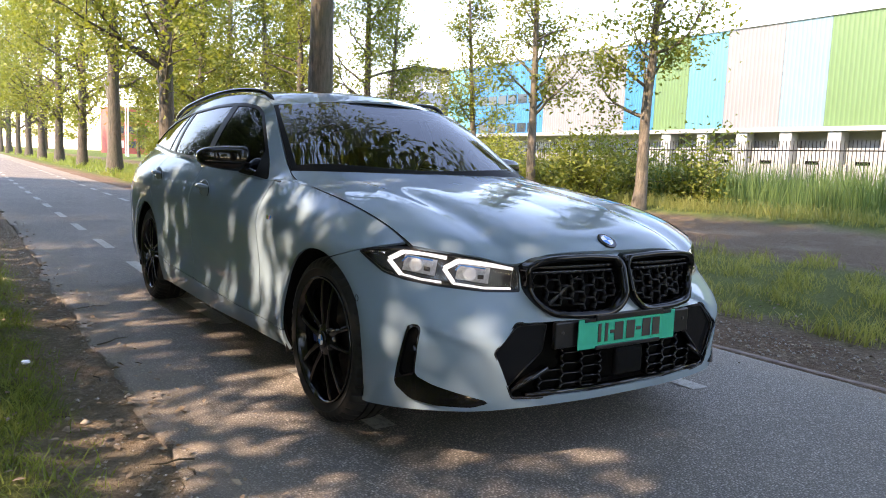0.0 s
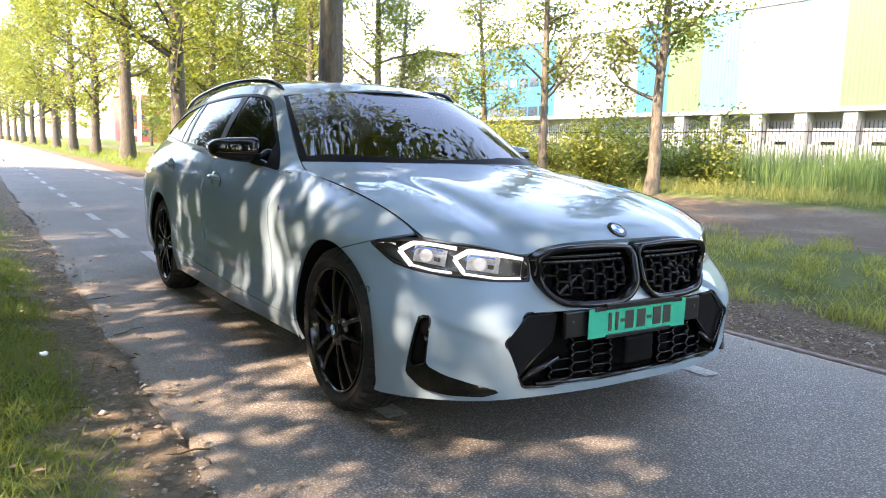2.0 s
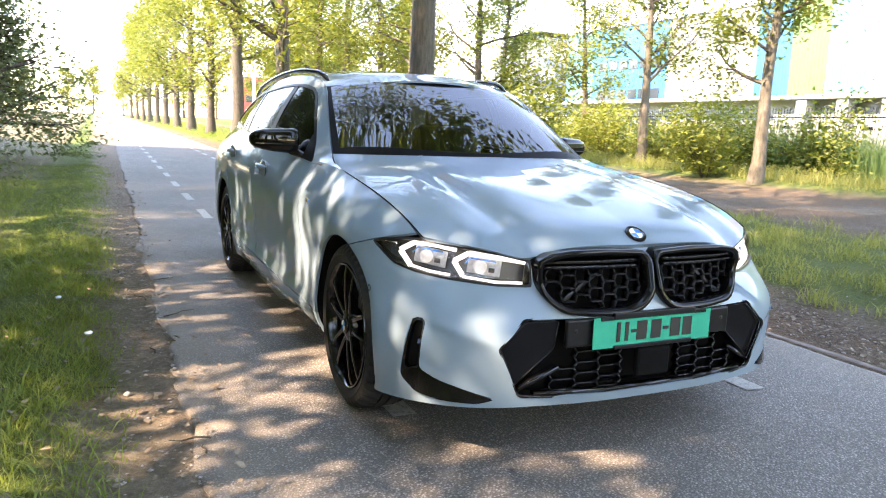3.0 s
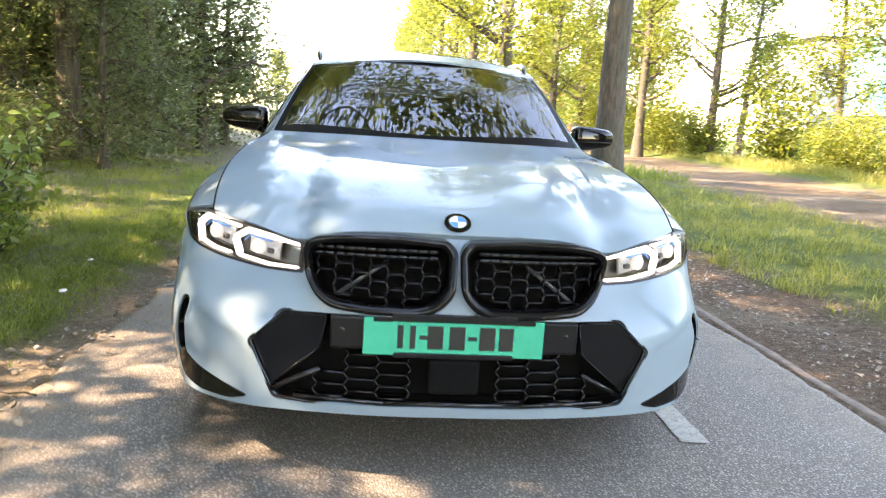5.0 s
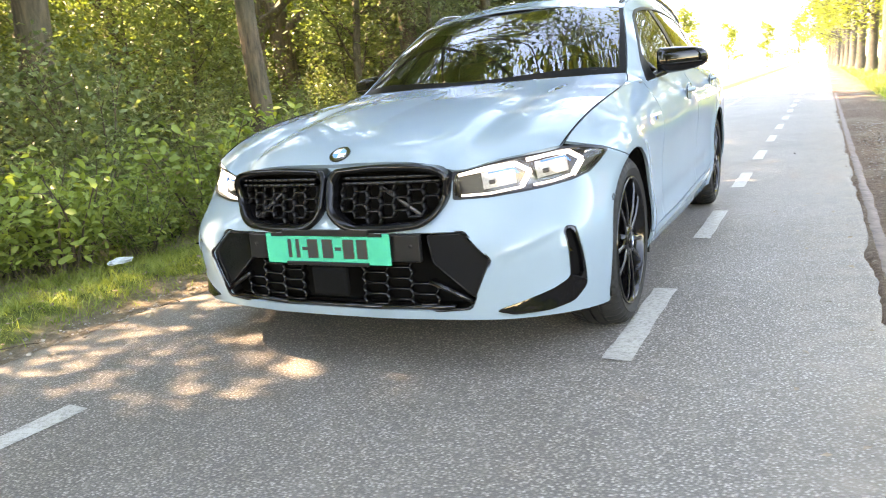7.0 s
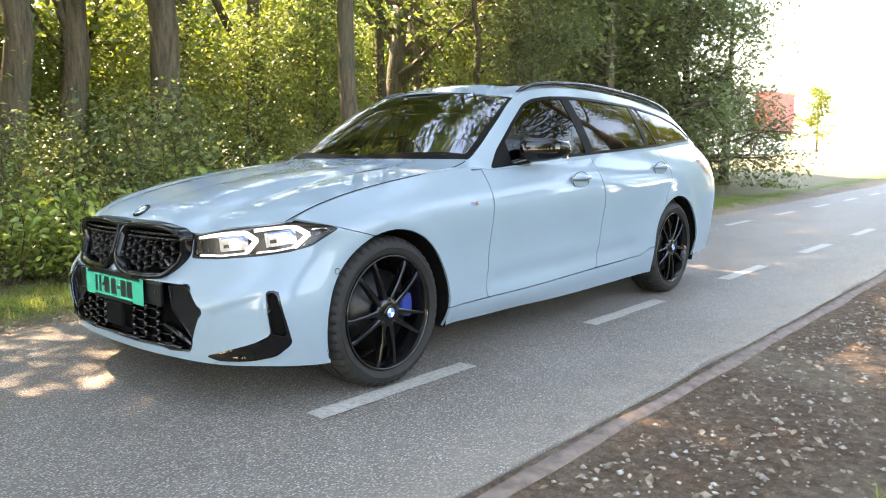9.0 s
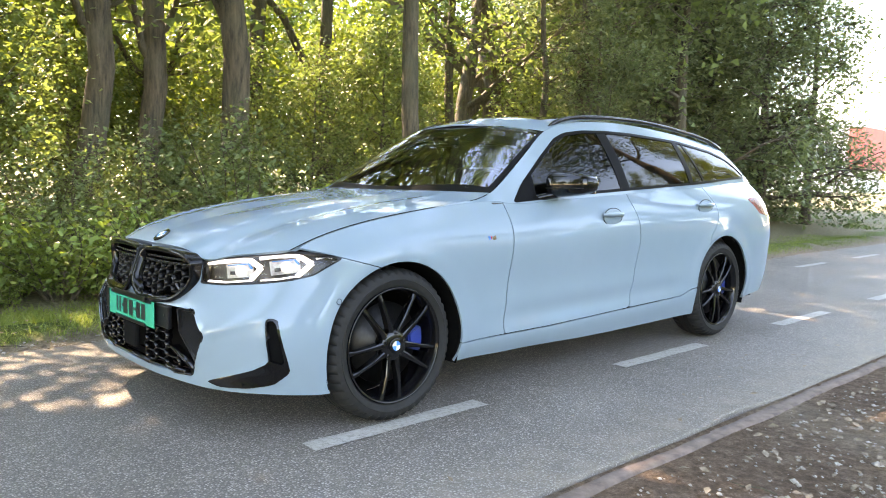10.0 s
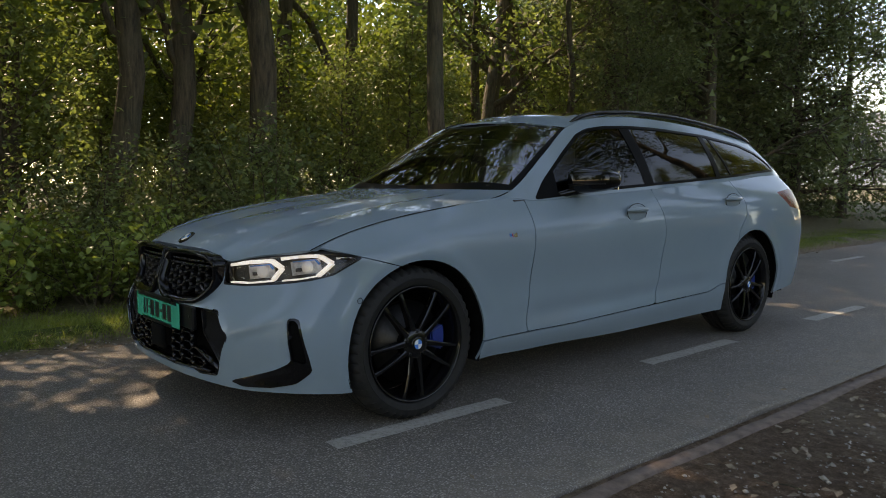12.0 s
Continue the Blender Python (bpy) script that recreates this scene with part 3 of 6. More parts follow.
def build_woods():
    tall = [make_tree("woodland_tree", "woodland tree with a dark mossy trunk and dense crown", "trees of the roadside wood", 50 + i, 12.0, (0.17, 0.12, 0.16)[i], 0.37, 3.6, 24, 6000, 0.12, BARK_WOOD, LEAF_WOOD, lean=(0.03 * (i - 1), 0.02 * i), rise=0.2, clump=0.42, fork=0.22 if i == 0 else 0.0, droop=0.5, twist=0.05, far=True) for i in range(3)]
    # the trunks that stand out from the path, then the body of the wood
    spots = [(4, -7.0, 1.14, 235, 1.3), (4, -7.5, 2.03, 250, 0.95), (4, -8.5, 2.8, 40, 0.8), (4, -7.0, 3.24, 170, 1.15), (0, -9.0, 6.0, 130, 0.95), (5, -9.3, 9.9, 60, 1.0), (5, -10.0, 12.2, 215, 1.35), (5, -7.0, 11.6, 305, 1.0), (4, -6.2, 9.4, 20, 0.5), (4, -6.6, 14.8, 80, 1.2), (1, -8.6, 9.1, 190, 1.0), (2, -5.0, 8.9, 290, 1.1), (1, -5.7, -2.6, 305, 1.0),
             # from y -6 down unseen, added for reflections; the last one added for shade
             (2, -7.5, 0.0, 98, 1.1), (0, -5.5, -6.5, 77, 1.0), (2, -8.5, -6.0, 20, 0.79), (1, -6.2, -10.5, 99, 1.0), (2, -7.0, -2.9, 139, 1.0), (1, -5.6, -0.9, 45, 0.8), (1, -11.1, -3.2, 220, 0.9), (2, -9.2, 4.7, 30, 1.0), (2, -4.6, -13.5, 45, 1.05), (0, -5.2, -17.5, 140, 1.1), (1, -4.4, -22, 230, 1.1), (2, -8.5, -15, 20, 1.1), (0, -5.0, -27, 10, 1.1), (1, -5.5, -33, 77, 1.1), (0, -5.2, 12.7, 15, 1.1), (1, -3.9, -6.0, 70, 1.3), (2, -3.7, -10.5, 170, 1.35), (0, -3.8, -15.5, 280, 1.35), (1, -8.0, 14.5, 33, 1.15), (1, -6.0, -1.9, 222, 0.62)]
    # long high limbs, added to shade the path and the car
    shade_limbs = [(0.52, -0.1, 0.35, 7.0), (0.58, 0.25, 0.3, 7.0), (0.64, -0.35, 0.25, 6.5), (0.68, 0.1, 0.2, 7.0), (0.74, 0.4, 0.2, 6.0), (0.56, 0.5, 0.4, 6.5), (0.62, -0.6, 0.35, 6.0), (0.70, -0.15, 0.35, 6.8), (0.78, 0.15, 0.25, 6.0)]
    tall.append(make_tree("woodland_tree", "woodland tree with limbs added high over the path for shade", "trees of the roadside wood", 58, 13.0, 0.15, 0.4, 3.4, 18, 10000, 0.11, BARK_WOOD, LEAF_WOOD, lean=(0.03, 0.0), rise=0.1, clump=0.5, droop=0.5, twist=0.04, extra=shade_limbs, far=True))
    tall.append(make_tree("woodland_tree", "slender woodland tree with a bare mossy trunk and high crown", "trees of the roadside wood", 64, 12.0, 0.145, 0.7, 2.4, 12, 5200, 0.09, BARK_WOOD, LEAF_WOOD, lean=(-0.03, 0.02), rise=0.3, clump=0.4, droop=0.4, twist=0.09, extra=[(0.17, 1.2, 0.9, 1.6), (0.2, 4.1, 0.5, 1.9), (0.25, 2.6, 0.8, 2.2), (0.3, 5.4, 0.4, 2.0), (0.36, 0.4, 0.7, 2.2)], far=True))
    # the paler bark puts sun on these trunks into their colour
    tall.append(make_tree("woodland_tree", "old woodland tree with a leaning mossy trunk and low forked limbs", "trees of the roadside wood", 67, 12.0, 0.22, 0.5, 3.4, 16, 6500, 0.10, BARK_PALE, LEAF_WOOD, lean=(0.10, 0.05), rise=0.2, clump=0.45, fork=0.2, droop=0.5, twist=0.06, extra=[(0.16, 2.4, 0.5, 3.2), (0.22, 5.2, 0.7, 3.6), (0.26, 0.6, 0.9, 3.8), (0.3, 3.9, 0.5, 3.0)], far=True))
    spots.append((3, -5.3, 5.3, 0, 1.0))
    place(tall, spots)
    dark = [make_tree("dark_fringe_tree", "dark drooping evergreen-like tree at the edge of the wood", "dark trees at the end of the wood", 70 + i, 7.5, 0.14, 0.10, 2.6, 34, 15000, 0.075, BARK_WOOD, LEAF_DARK, rise=-0.1, clump=0.34, droop=0.9, down=0.25, far=True) for i in range(2)]
    place(dark, [(0, -4.6, 11.6, 0, 1.0), (1, -5.6, 14.6, 90, 1.05), (0, -4.3, 8.5, 210, 0.55), (1, -7.8, 16.9, 10, 1.1), (0, -9.8, 18.5, 77, 1.0), (1, -4.4, 14.9, 200, 0.85), (0, -6.6, 12.9, 140, 1.0), (0, -6.8, 19.5, 30, 1.2), (1, -9.5, 21.5, 120, 1.3), (0, -12.0, 18.0, 200, 1.3), (1, -12.5, 23.0, 10, 1.4), (0, -15.5, 20.0, 80, 1.4), (0, -4.4, 17.4, 310, 0.85), (1, -8.8, 13.4, 260, 1.1)])
    shrubs = [make_bush("shrub", "dense green roadside shrub at the edge of the wood", "shrubs along the wood", 90 + i, 1.7, 1.35, 4000, 0.052, LEAF_SHRUB, stems=14, upright=1.0) for i in range(3)]
    rng = np.random.default_rng(5)
    spots = []
    for k in range(28):
        y = -6.5 + k * 0.68 + rng.uniform(-0.3, 0.3)
        x = -3.75 - (k % 3) * 0.75 - rng.uniform(0, 0.4) - (0.8 if y > 2.6 else 0.0)
        spots.append((k % 3, x, y, rng.uniform(0, 360), rng.uniform(0.75, 1.25) * (0.72 if k % 3 == 0 or y > 3.2 else 1.0)))
    place(shrubs, spots)
    back = []
    for k in range(12):
        back.append((k % 3, -6.5 - rng.uniform(0, 9), -8 + k * 2.2 + rng.uniform(-0.5, 0.5), rng.uniform(0, 360), rng.uniform(0.9, 1.5)))
    for k, x, y, turn, size in back:
        copy_thing(shrubs[k], stand(x, y, turn, size))
    under = [make_tree("understory_tree", "small leafy tree under the taller wood", "small trees in the wood", 170 + i, 5.6, 0.07, 0.16, 2.3, 22, 5200, 0.085, BARK_WOOD, LEAF_WOOD, lean=(0.03, 0.03), rise=0.15, clump=0.5, droop=0.4, twist=0.06, twigs=1) for i in range(2)]
    thin = make_tree("understory_tree", "small sunlit tree with yellow-green leaves in the wood", "small trees in the wood", 175, 4.6, 0.06, 0.10, 2.2, 20, 5000, 0.085, BARK_WOOD, LEAF_SUN, lean=(0.03, 0.03), rise=0.15, clump=0.5, droop=0.4, twist=0.06, twigs=1, far=True)
    under.append(thin)
    spots = []
    for k in range(13):
        spots.append((k % 2, -6.5 - (k % 3) * 1.2 - rng.uniform(0, 0.8), -6.0 + k * 1.8 + rng.uniform(-0.5, 0.5), rng.uniform(0, 360), rng.uniform(0.62, 0.88)))
    # the last of these is added to shade the path ahead of the car
    spots += [(0, -7.6, 6.3, 20, 0.85), (1, -7.9, 3.9, 200, 0.7), (0, -8.8, 7.7, 120, 0.85), (0, -4.7, -2.5, 60, 0.72)]
    for k in range(34):
        spots.append((2, -9.5 - (k % 4) * 1.9 - rng.uniform(0, 1.0), -7 + k * 0.72 + rng.uniform(-0.5, 0.5), rng.uniform(0, 360), rng.uniform(0.8, 1.15)))
    spots = [q for q in spots if not (-10.3 < q[1] < -8.9 and 9.8 < q[2] < 13.4)]
    for k in range(15):
        spots.append((2, -20.5 - (k % 3) * 1.6 - rng.uniform(0, 1.0), -8 + k * 2.7 + rng.uniform(-0.6, 0.6), rng.uniform(0, 360), rng.uniform(1.8, 2.2)))
    place(under, spots)
    herbs = [make_bush("nettle_clump", "leafy nettle clump with pale green leaves on the verge", "nettles on the verge", 110 + i, 0.95, 0.55, 1150, 0.048, LEAF_BUSH, stems=12, upright=1.0, base=0.1, fine=True) for i in range(3)]
    spots = []
    for k in range(32):
        y = -4.6 + k * 0.23 + rng.uniform(-0.12, 0.12)
        spots.append((k % 3, (-2.75 if y > 0.2 else -3.1) - rng.uniform(0, 0.6), y, rng.uniform(0, 360), rng.uniform(0.45, 1.2)))
    place(herbs, spots)


def build_far_green():
    """Bushes on the ditch bank and behind the avenue, and far tree lines."""
    kinds = [make_bush("bank_bush", "sunlit bush on the ditch bank", "bushes on the bank", 130 + i, 2.2, 1.7, 3200, 0.085, LEAF_POPLAR, stems=12, upright=0.9, far=True) for i in range(2)]
    rng = np.random.default_rng(15)
    spots = []
    for k in range(9):
        spots.append((k % 2, 12.4 + rng.uniform(-1.0, 2.6), 9.6 + k * 1.3, rng.uniform(0, 360), rng.uniform(0.75, 1.3)))
    for k in range(16):
        spots.append((k % 2, 10.5 + rng.uniform(0, 7), 23 + k * 2.6, rng.uniform(0, 360), rng.uniform(1.0, 2.0)))
    place(kinds, spots)
    far = make_tree("field_tree", "distant leafy tree on open ground", "distant trees", 150, 9.0, 0.2, 0.15, 3.2, 24, 5000, 0.2, BARK_WOOD, LEAF_POPLAR, clump=0.8, droop=0.5, twigs=1, far=True)
    first = True
    # trees at negative y are unseen, added to close off sky in reflections
    for x, y, s in ((-14, 95, 0.9), (-30, 120, 1.2), (-8, 150, 1.0), (-42, 140, 1.3), (-55, 110, 1.0), (2, 190, 1.2), (-20, 200, 1.4), (14, 60, 1.2), (20, 72, 1.3), (26, 90, 1.4), (18, 100, 1.3), (30, 120, 1.4), (-75, 130, 1.4), (-35, 75, 0.8), (12, 150, 1.5), (22, 180, 1.6), (-5, 230, 1.6), (-60, 200, 1.8), (9, -58, 1.5), (3, -72, 1.7), (-3, -66, 1.5), (-10, -70, 1.6), (16, -48, 1.5), (13, -34, 1.2), (10, -22, 1.1), (-16, -45, 1.5), (24, -60, 1.7)):
        m = stand(x, y, x * 31 + y, s)
        if first:
            far.matrix_basis = m
            first = False
        else:
            copy_thing(far, m)


def blades(name, rng, x, y, h, w, lean, material, label, category="grass", skew=0.35):
    n = len(x)
    z = height_at(x, y)
    a = rng.uniform(0, 2 * np.pi, n)
    d = np.stack([np.cos(a), np.sin(a)], -1)
    ll = rng.normal(0, lean, (n, 2)) * h[:, None]
    v = np.empty((n, 5, 3))
    base = np.stack([x, y, z - 0.02], -1)
    side = np.stack([d[:, 0] * w, d[:, 1] * w, 0 * w], -1)
    mid = base + np.stack([ll[:, 0] * skew, ll[:, 1] * skew, h * 0.6], -1)
    tip = base + np.stack([ll[:, 0], ll[:, 1], h], -1)
    v[:, 0], v[:, 1], v[:, 2], v[:, 3], v[:, 4] = base - side, base + side, mid + side * 0.7, mid - side * 0.7, tip
    k = np.arange(n)[:, None] * 5
    q = np.concatenate([k + [0, 1, 2], k + [0, 2, 3], k + [3, 2, 4]])
    return solid(name, quads_mesh(name, v.reshape(-1, 3), q), material, label, category, kind="stuff")


def build_grass():
    rng = np.random.default_rng(21)

    def patchy(x, y, f=0.9, cut=0.0):
        k = np.array([noise.noise((a * f, b * f, 9)) for a, b in zip(x, y)])
        return k > cut

    n = 70000
    y = -3.2 + 18 * rng.uniform(0, 1, n) ** 1.5
    x = rng.uniform(-3.3, -1.62, n)
    ok = patchy(x, y, 1.6, -0.28) & (rng.uniform(0, 1, n) < np.clip((-1.62 - x) / 0.25, 0, 1) ** 1.5)
    x, y = x[ok], y[ok]
    blades("verge_grass", rng, x + 0.014 * y, y, np.clip(rng.gamma(2.4, 0.014, len(x)), 0.012, 0.11), rng.uniform(0.0018, 0.004, len(x)), 0.7, GRASS, "uneven green grass on the verge by the wood")
    n = 60000
    y = -1.8 + 6.5 * rng.uniform(0, 1, n)
    x = rng.uniform(-2.9, -1.66, n)
    ok = patchy(x, y, 2.2, -0.2) & (rng.uniform(0, 1, n) < np.clip((-1.66 - x) / 0.2, 0, 1))
    x, y = x[ok], y[ok]
    blades("near_verge_grass", rng, x + 0.014 * y, y, np.clip(rng.gamma(2.6, 0.015, len(x)), 0.012, 0.11), rng.uniform(0.0018, 0.0038, len(x)), 0.8, GRASS, "short fresh green grass beside the bare soil")
    own = np.random.default_rng(77)
    y = own.uniform(1.8, 11.0, 36000)
    x = own.uniform(-4.9, -2.7, len(y))
    ok = patchy(x, y, 1.3, -0.25)
    x, y = x[ok], y[ok]
    blades("wood_edge_grass", own, x + 0.014 * y, y, np.clip(own.gamma(2.6, 0.022, len(x)), 0.02, 0.2), own.uniform(0.002, 0.0045, len(x)), 0.7, GRASS, "low green grass at the foot of the wood")
    n = 75000
    y = -4 + 34 * rng.uniform(0, 1, n) ** 1.3
    x = 2.75 + 4.2 * rng.uniform(0, 1, n) ** 1.25
    tuft = np.array([noise.noise((a * 2.3, b * 2.3, 4)) for a, b in zip(x, y)])
    ok = (tuft > -0.12) & (rng.uniform(0, 1, n) < np.clip((x - 2.75 + tuft) / 0.5, 0, 1)) & (rng.uniform(0, 1, n) < np.clip((7.0 - x + tuft) / 1.2, 0, 1))
    x, y, tuft = x[ok], y[ok], tuft[ok]
    blades("roadside_grass", rng, x + 0.014 * y, y, rng.uniform(0.03, 0.10, len(x)) + np.clip(tuft, 0, 1) * rng.uniform(0.05, 0.3, len(x)), rng.uniform(0.003, 0.007, len(x)), 0.5, MEADOW, "sunlit grass strip between path and dirt track")
    n = 26000
    y = -4 + 34 * rng.uniform(0, 1, n)
    x = rng.uniform(11.7, 14.8, n)
    blades("bank_grass", rng, x + 0.014 * y, y, rng.uniform(0.08, 0.4, n), rng.uniform(0.004, 0.009, n), 0.5, MEADOW, "long rough grass on the ditch bank")
    n = 30000
    y = -8 + 30 * rng.uniform(0, 1, n)
    x = rng.uniform(13.8, 20.5, n)
    ok = patchy(x, y, 0.35, -0.35)
    x, y = x[ok], y[ok]
    blades("reeds", rng, x + 0.014 * y, y, rng.uniform(1.0, 1.9, len(x)), rng.uniform(0.008, 0.018, len(x)), 0.12, REED, "tall green reeds in the ditch", "reeds")
    n = 16000
    y = 14 + 180 * rng.uniform(0, 1, n) ** 1.6
    x = rng.uniform(2.8, 7.0, n)
    blades("far_verge_grass", rng, x + 0.014 * np.minimum(y, 150), y, rng.uniform(0.1, 0.35, n), rng.uniform(0.006, 0.02, n), 0.5, GRASS, "long dry grass under the avenue")


build_avenue()
build_saplings()
build_woods()
build_far_green()
build_grass()


# ---- buildings ----
def build_warehouse():
    """A long cladded hall with colour panels over a row of loading docks."""
    hall = thing("warehouse", "long warehouse with blue, white and green cladding over loading docks", "building")
    X = 52.0
    edges = [(-40, 27.3, "green"), (27.3, 30.9, "pale_blue"), (30.9, 35.9, "white"), (35.9, 39.6, "sky_blue"), (39.6, 43.2, "green"), (43.2, 46.8, "blue"), (46.8, 58.3, "white"), (58.3, 71.0, "blue"), (71.0, 76.4, "teal")]
    cols = {"green": (0.09, 0.165, 0.058), "pale_blue": (0.14, 0.24, 0.28), "white": (0.185, 0.185, 0.18), "sky_blue": (0.06, 0.23, 0.34), "blue": (0.01, 0.15, 0.33), "teal": (0.07, 0.27, 0.34)}
    mats = {k: panel_material("cladding_" + k, c) for k, c in cols.items()}
    for a, b, c in edges:
        part("cladding_panel", box_bm(0.3, b - a - 0.02, 8.1, (X + 0.15, (a + b) / 2, 8.95)), mats[c], hall, c.replace("_", " ") + " ribbed cladding")
    dark = plain("dock_shadow_grey", (0.30, 0.29, 0.28), 0.8, 0, 0.15, 0.5)
    white = plain("dock_white", (0.25, 0.25, 0.244), 0.6, 0, 0.08, 0.7)
    part("body", box_bm(40, 116.3, 12.6, (X + 21.0, 18.2, 6.3)), dark, hall)
    part("canopy", box_bm(1.2, 116.3, 0.35, (X - 0.3, 18.2, 4.75), 0.03), white, hall)
    part("parapet", box_bm(0.5, 116.3, 0.18, (X + 0.12, 18.2, 13.05), 0.02), plain("parapet_grey", (0.4, 0.42, 0.43), 0.4, 0.5), hall)
    y = -4.0
    while y < 44:
        part("dock_pillar", box_bm(1.1, 1.0, 4.55, (X - 0.2, y, 2.28), 0.02), white, hall, "white dock pillar")
        part("dock_door", box_bm(0.1, 2.5, 3.0, (X + 0.02, y + 1.9, 1.9), 0.02), white, hall, "white sectional dock door")
        part("dock_window", box_bm(0.06, 1.0, 0.25, (X - 0.05, y + 1.9, 2.3)), MATT_BLACK, hall)
        part("dock_buffer", box_bm(0.25, 0.35, 1.2, (X - 0.15, y + 0.72, 1.6), 0.03), dark, hall)
        part("dock_buffer", box_bm(0.25, 0.35, 1.2, (X - 0.15, y + 3.08, 1.6), 0.03), dark, hall)
        y += 3.75
    win = plain("office_window", (0.03, 0.04, 0.05), 0.1, 0, 0.1, 1)
    for k in range(6):
        for r in range(3):
            part("window", box_bm(0.1, 1.5, 1.0, (X - 0.02, 60 + k * 1.8, 2.4 + r * 3.2), 0.02), win, hall, "dark office window")
    return hall


def build_fence():
    fence = thing("palisade_fence", "dark steel palisade fence in front of the docks", "fence")
    X = 27.0
    bm = bmesh.new()
    bmesh.ops.create_cube(bm, size=1, matrix=Matrix.Translation((0, 0, 1.35)) @ Matrix.Diagonal((0.02, 0.022, 2.5, 1)))
    me = bpy.data.meshes.new("pale")
    bm.to_mesh(me)
    bm.free()
    me.materials.append(SATIN_BLACK)
    y = 2.0
    while y < 42:
        ob = new("pale", me)
        ob.parent, ob.location = fence, (X, y, 0)
        y += 0.16
    for z in (0.5, 2.2):
        part("rail", box_bm(0.04, 40.0, 0.05, (X + 0.04, 22, z)), SATIN_BLACK, fence)


def build_far_buildings():
    red = thing("red_office", "red brick office block with white window bands, far off", "building")
    rb = plain("red_brick", (0.42, 0.10, 0.075), 0.8, 0, 0.15, 0.4)
    wb = plain("white_band", (0.7, 0.68, 0.64), 0.7, 0, 0.1, 0.4)
    wd = plain("far_window", (0.06, 0.07, 0.08), 0.15, 0, 0.1, 1)
    part("wall", box_bm(26, 10, 9.0, (37, 150, 4.9)), rb, red)
    part("roof", box_bm(26.4, 10.4, 0.3, (37, 150, 9.55)), wb, red)
    for k in range(12):
        for r in range(3):
            part("window", box_bm(1.3, 0.15, 1.3, (25.6 + k * 2.1, 144.95, 2.6 + r * 2.7), 0.02), wd if (k + r) % 4 else wb, red)
    low = thing("white_and_red_hall", "low white hall with a red corner beyond the field", "building")
    part("wall", box_bm(14, 9, 8.5, (-33, 92, 4.4)), wb, low)
    part("red_corner", box_bm(1.7, 9.3, 4.6, (-25.9, 91.8, 5.6)), rb, low)
    for k in range(5):
        part("window", box_bm(1.4, 0.2, 1.3, (-38 + k * 2.2, 87.4, 5.5), 0.02), wd, low)
    grey = thing("grey_office", "grey office tower beyond the warehouse", "building")
    gb = plain("grey_cladding", (0.22, 0.23, 0.25), 0.5, 0.2, 0.1, 0.5)
    part("wall", box_bm(12, 14, 15.5, (66.5, 104, 7.75)), gb, grey)
    for k in range(3):
        for r in range(4):
            part("window", box_bm(2.6, 0.15, 1.6, (62.4 + k * 3.6, 96.95, 3 + r * 3.4), 0.02), wd if (k * r) % 3 else wb, grey)
    part("roof_rail", box_bm(12.2, 14.2, 0.12, (66.5, 104, 16.3)), gb, grey)
    part("roof_box", box_bm(4, 5, 0.9, (68, 105, 15.8)), gb, grey)
    for x, y, h in ((15.5, 88, 8.0), (13.2, 75, 7.0), (20.5, 95, 8.5)):
        mast = thing("light_mast", "slim pale lighting mast far off", "street lamp", "far masts")
        part("pole", tube_mesh("pole", [tube([(x, y, 0), (x, y, h * 0.5), (x, y, h)], [0.09, 0.075, 0.05], 8)]), wb, mast)
        part("lamp_head", box_bm(0.9, 0.25, 0.12, (x + 0.4, y, h), 0.03), wb, mast)


build_warehouse()
build_fence()
build_far_buildings()


# ---- the car: curves ----
def spline(k, v, t):
    """Natural cubic through v at knots k, at t."""
    k, v, t = np.asarray(k, float), np.asarray(v, float), np.asarray(t, float)
    n, h = len(k), np.diff(k)
    A, R = np.eye(n), np.zeros(v.shape)
    for i in range(1, n - 1):
        A[i, i - 1], A[i, i], A[i, i + 1] = h[i - 1], 2 * (h[i - 1] + h[i]), h[i]
        R[i] = 6 * ((v[i + 1] - v[i]) / h[i] - (v[i] - v[i - 1]) / h[i - 1])
    m = np.linalg.solve(A, R)
    i = np.clip(np.searchsorted(k, t) - 1, 0, n - 2)
    a, b, hh = (k[i + 1] - t)[:, None], (t - k[i])[:, None], h[i][:, None]
    v2 = v.reshape(n, -1)
    m2 = m.reshape(n, -1)
    return m2[i] * a**3 / (6 * hh) + m2[i + 1] * b**3 / (6 * hh) + (v2[i] / hh - m2[i] * hh / 6) * a + (v2[i + 1] / hh - m2[i + 1] * hh / 6) * b


def pchip(k, v, t):
    """Cubic through v with no overshoot."""
    k, v, t = np.asarray(k, float), np.asarray(v, float), np.asarray(t, float)
    h, d = np.diff(k)[:, None], np.diff(v, axis=0) / np.diff(k)[:, None]
    m = np.zeros_like(v)
    same = d[:-1] * d[1:] > 0
    m[1:-1] = np.where(same, 2 * d[:-1] * d[1:] / np.where(same, d[:-1] + d[1:], 1), 0)
    m[0], m[-1] = d[0], d[-1]
    i = np.clip(np.searchsorted(k, t) - 1, 0, len(k) - 2)
    s = ((t - k[i]) / h[i, 0])[:, None]
    return (2 * s**3 - 3 * s**2 + 1) * v[i] + (s**3 - 2 * s**2 + s) * h[i] * m[i] + (3 * s**2 - 2 * s**3) * v[i + 1] + (s**3 - s**2) * h[i] * m[i + 1]


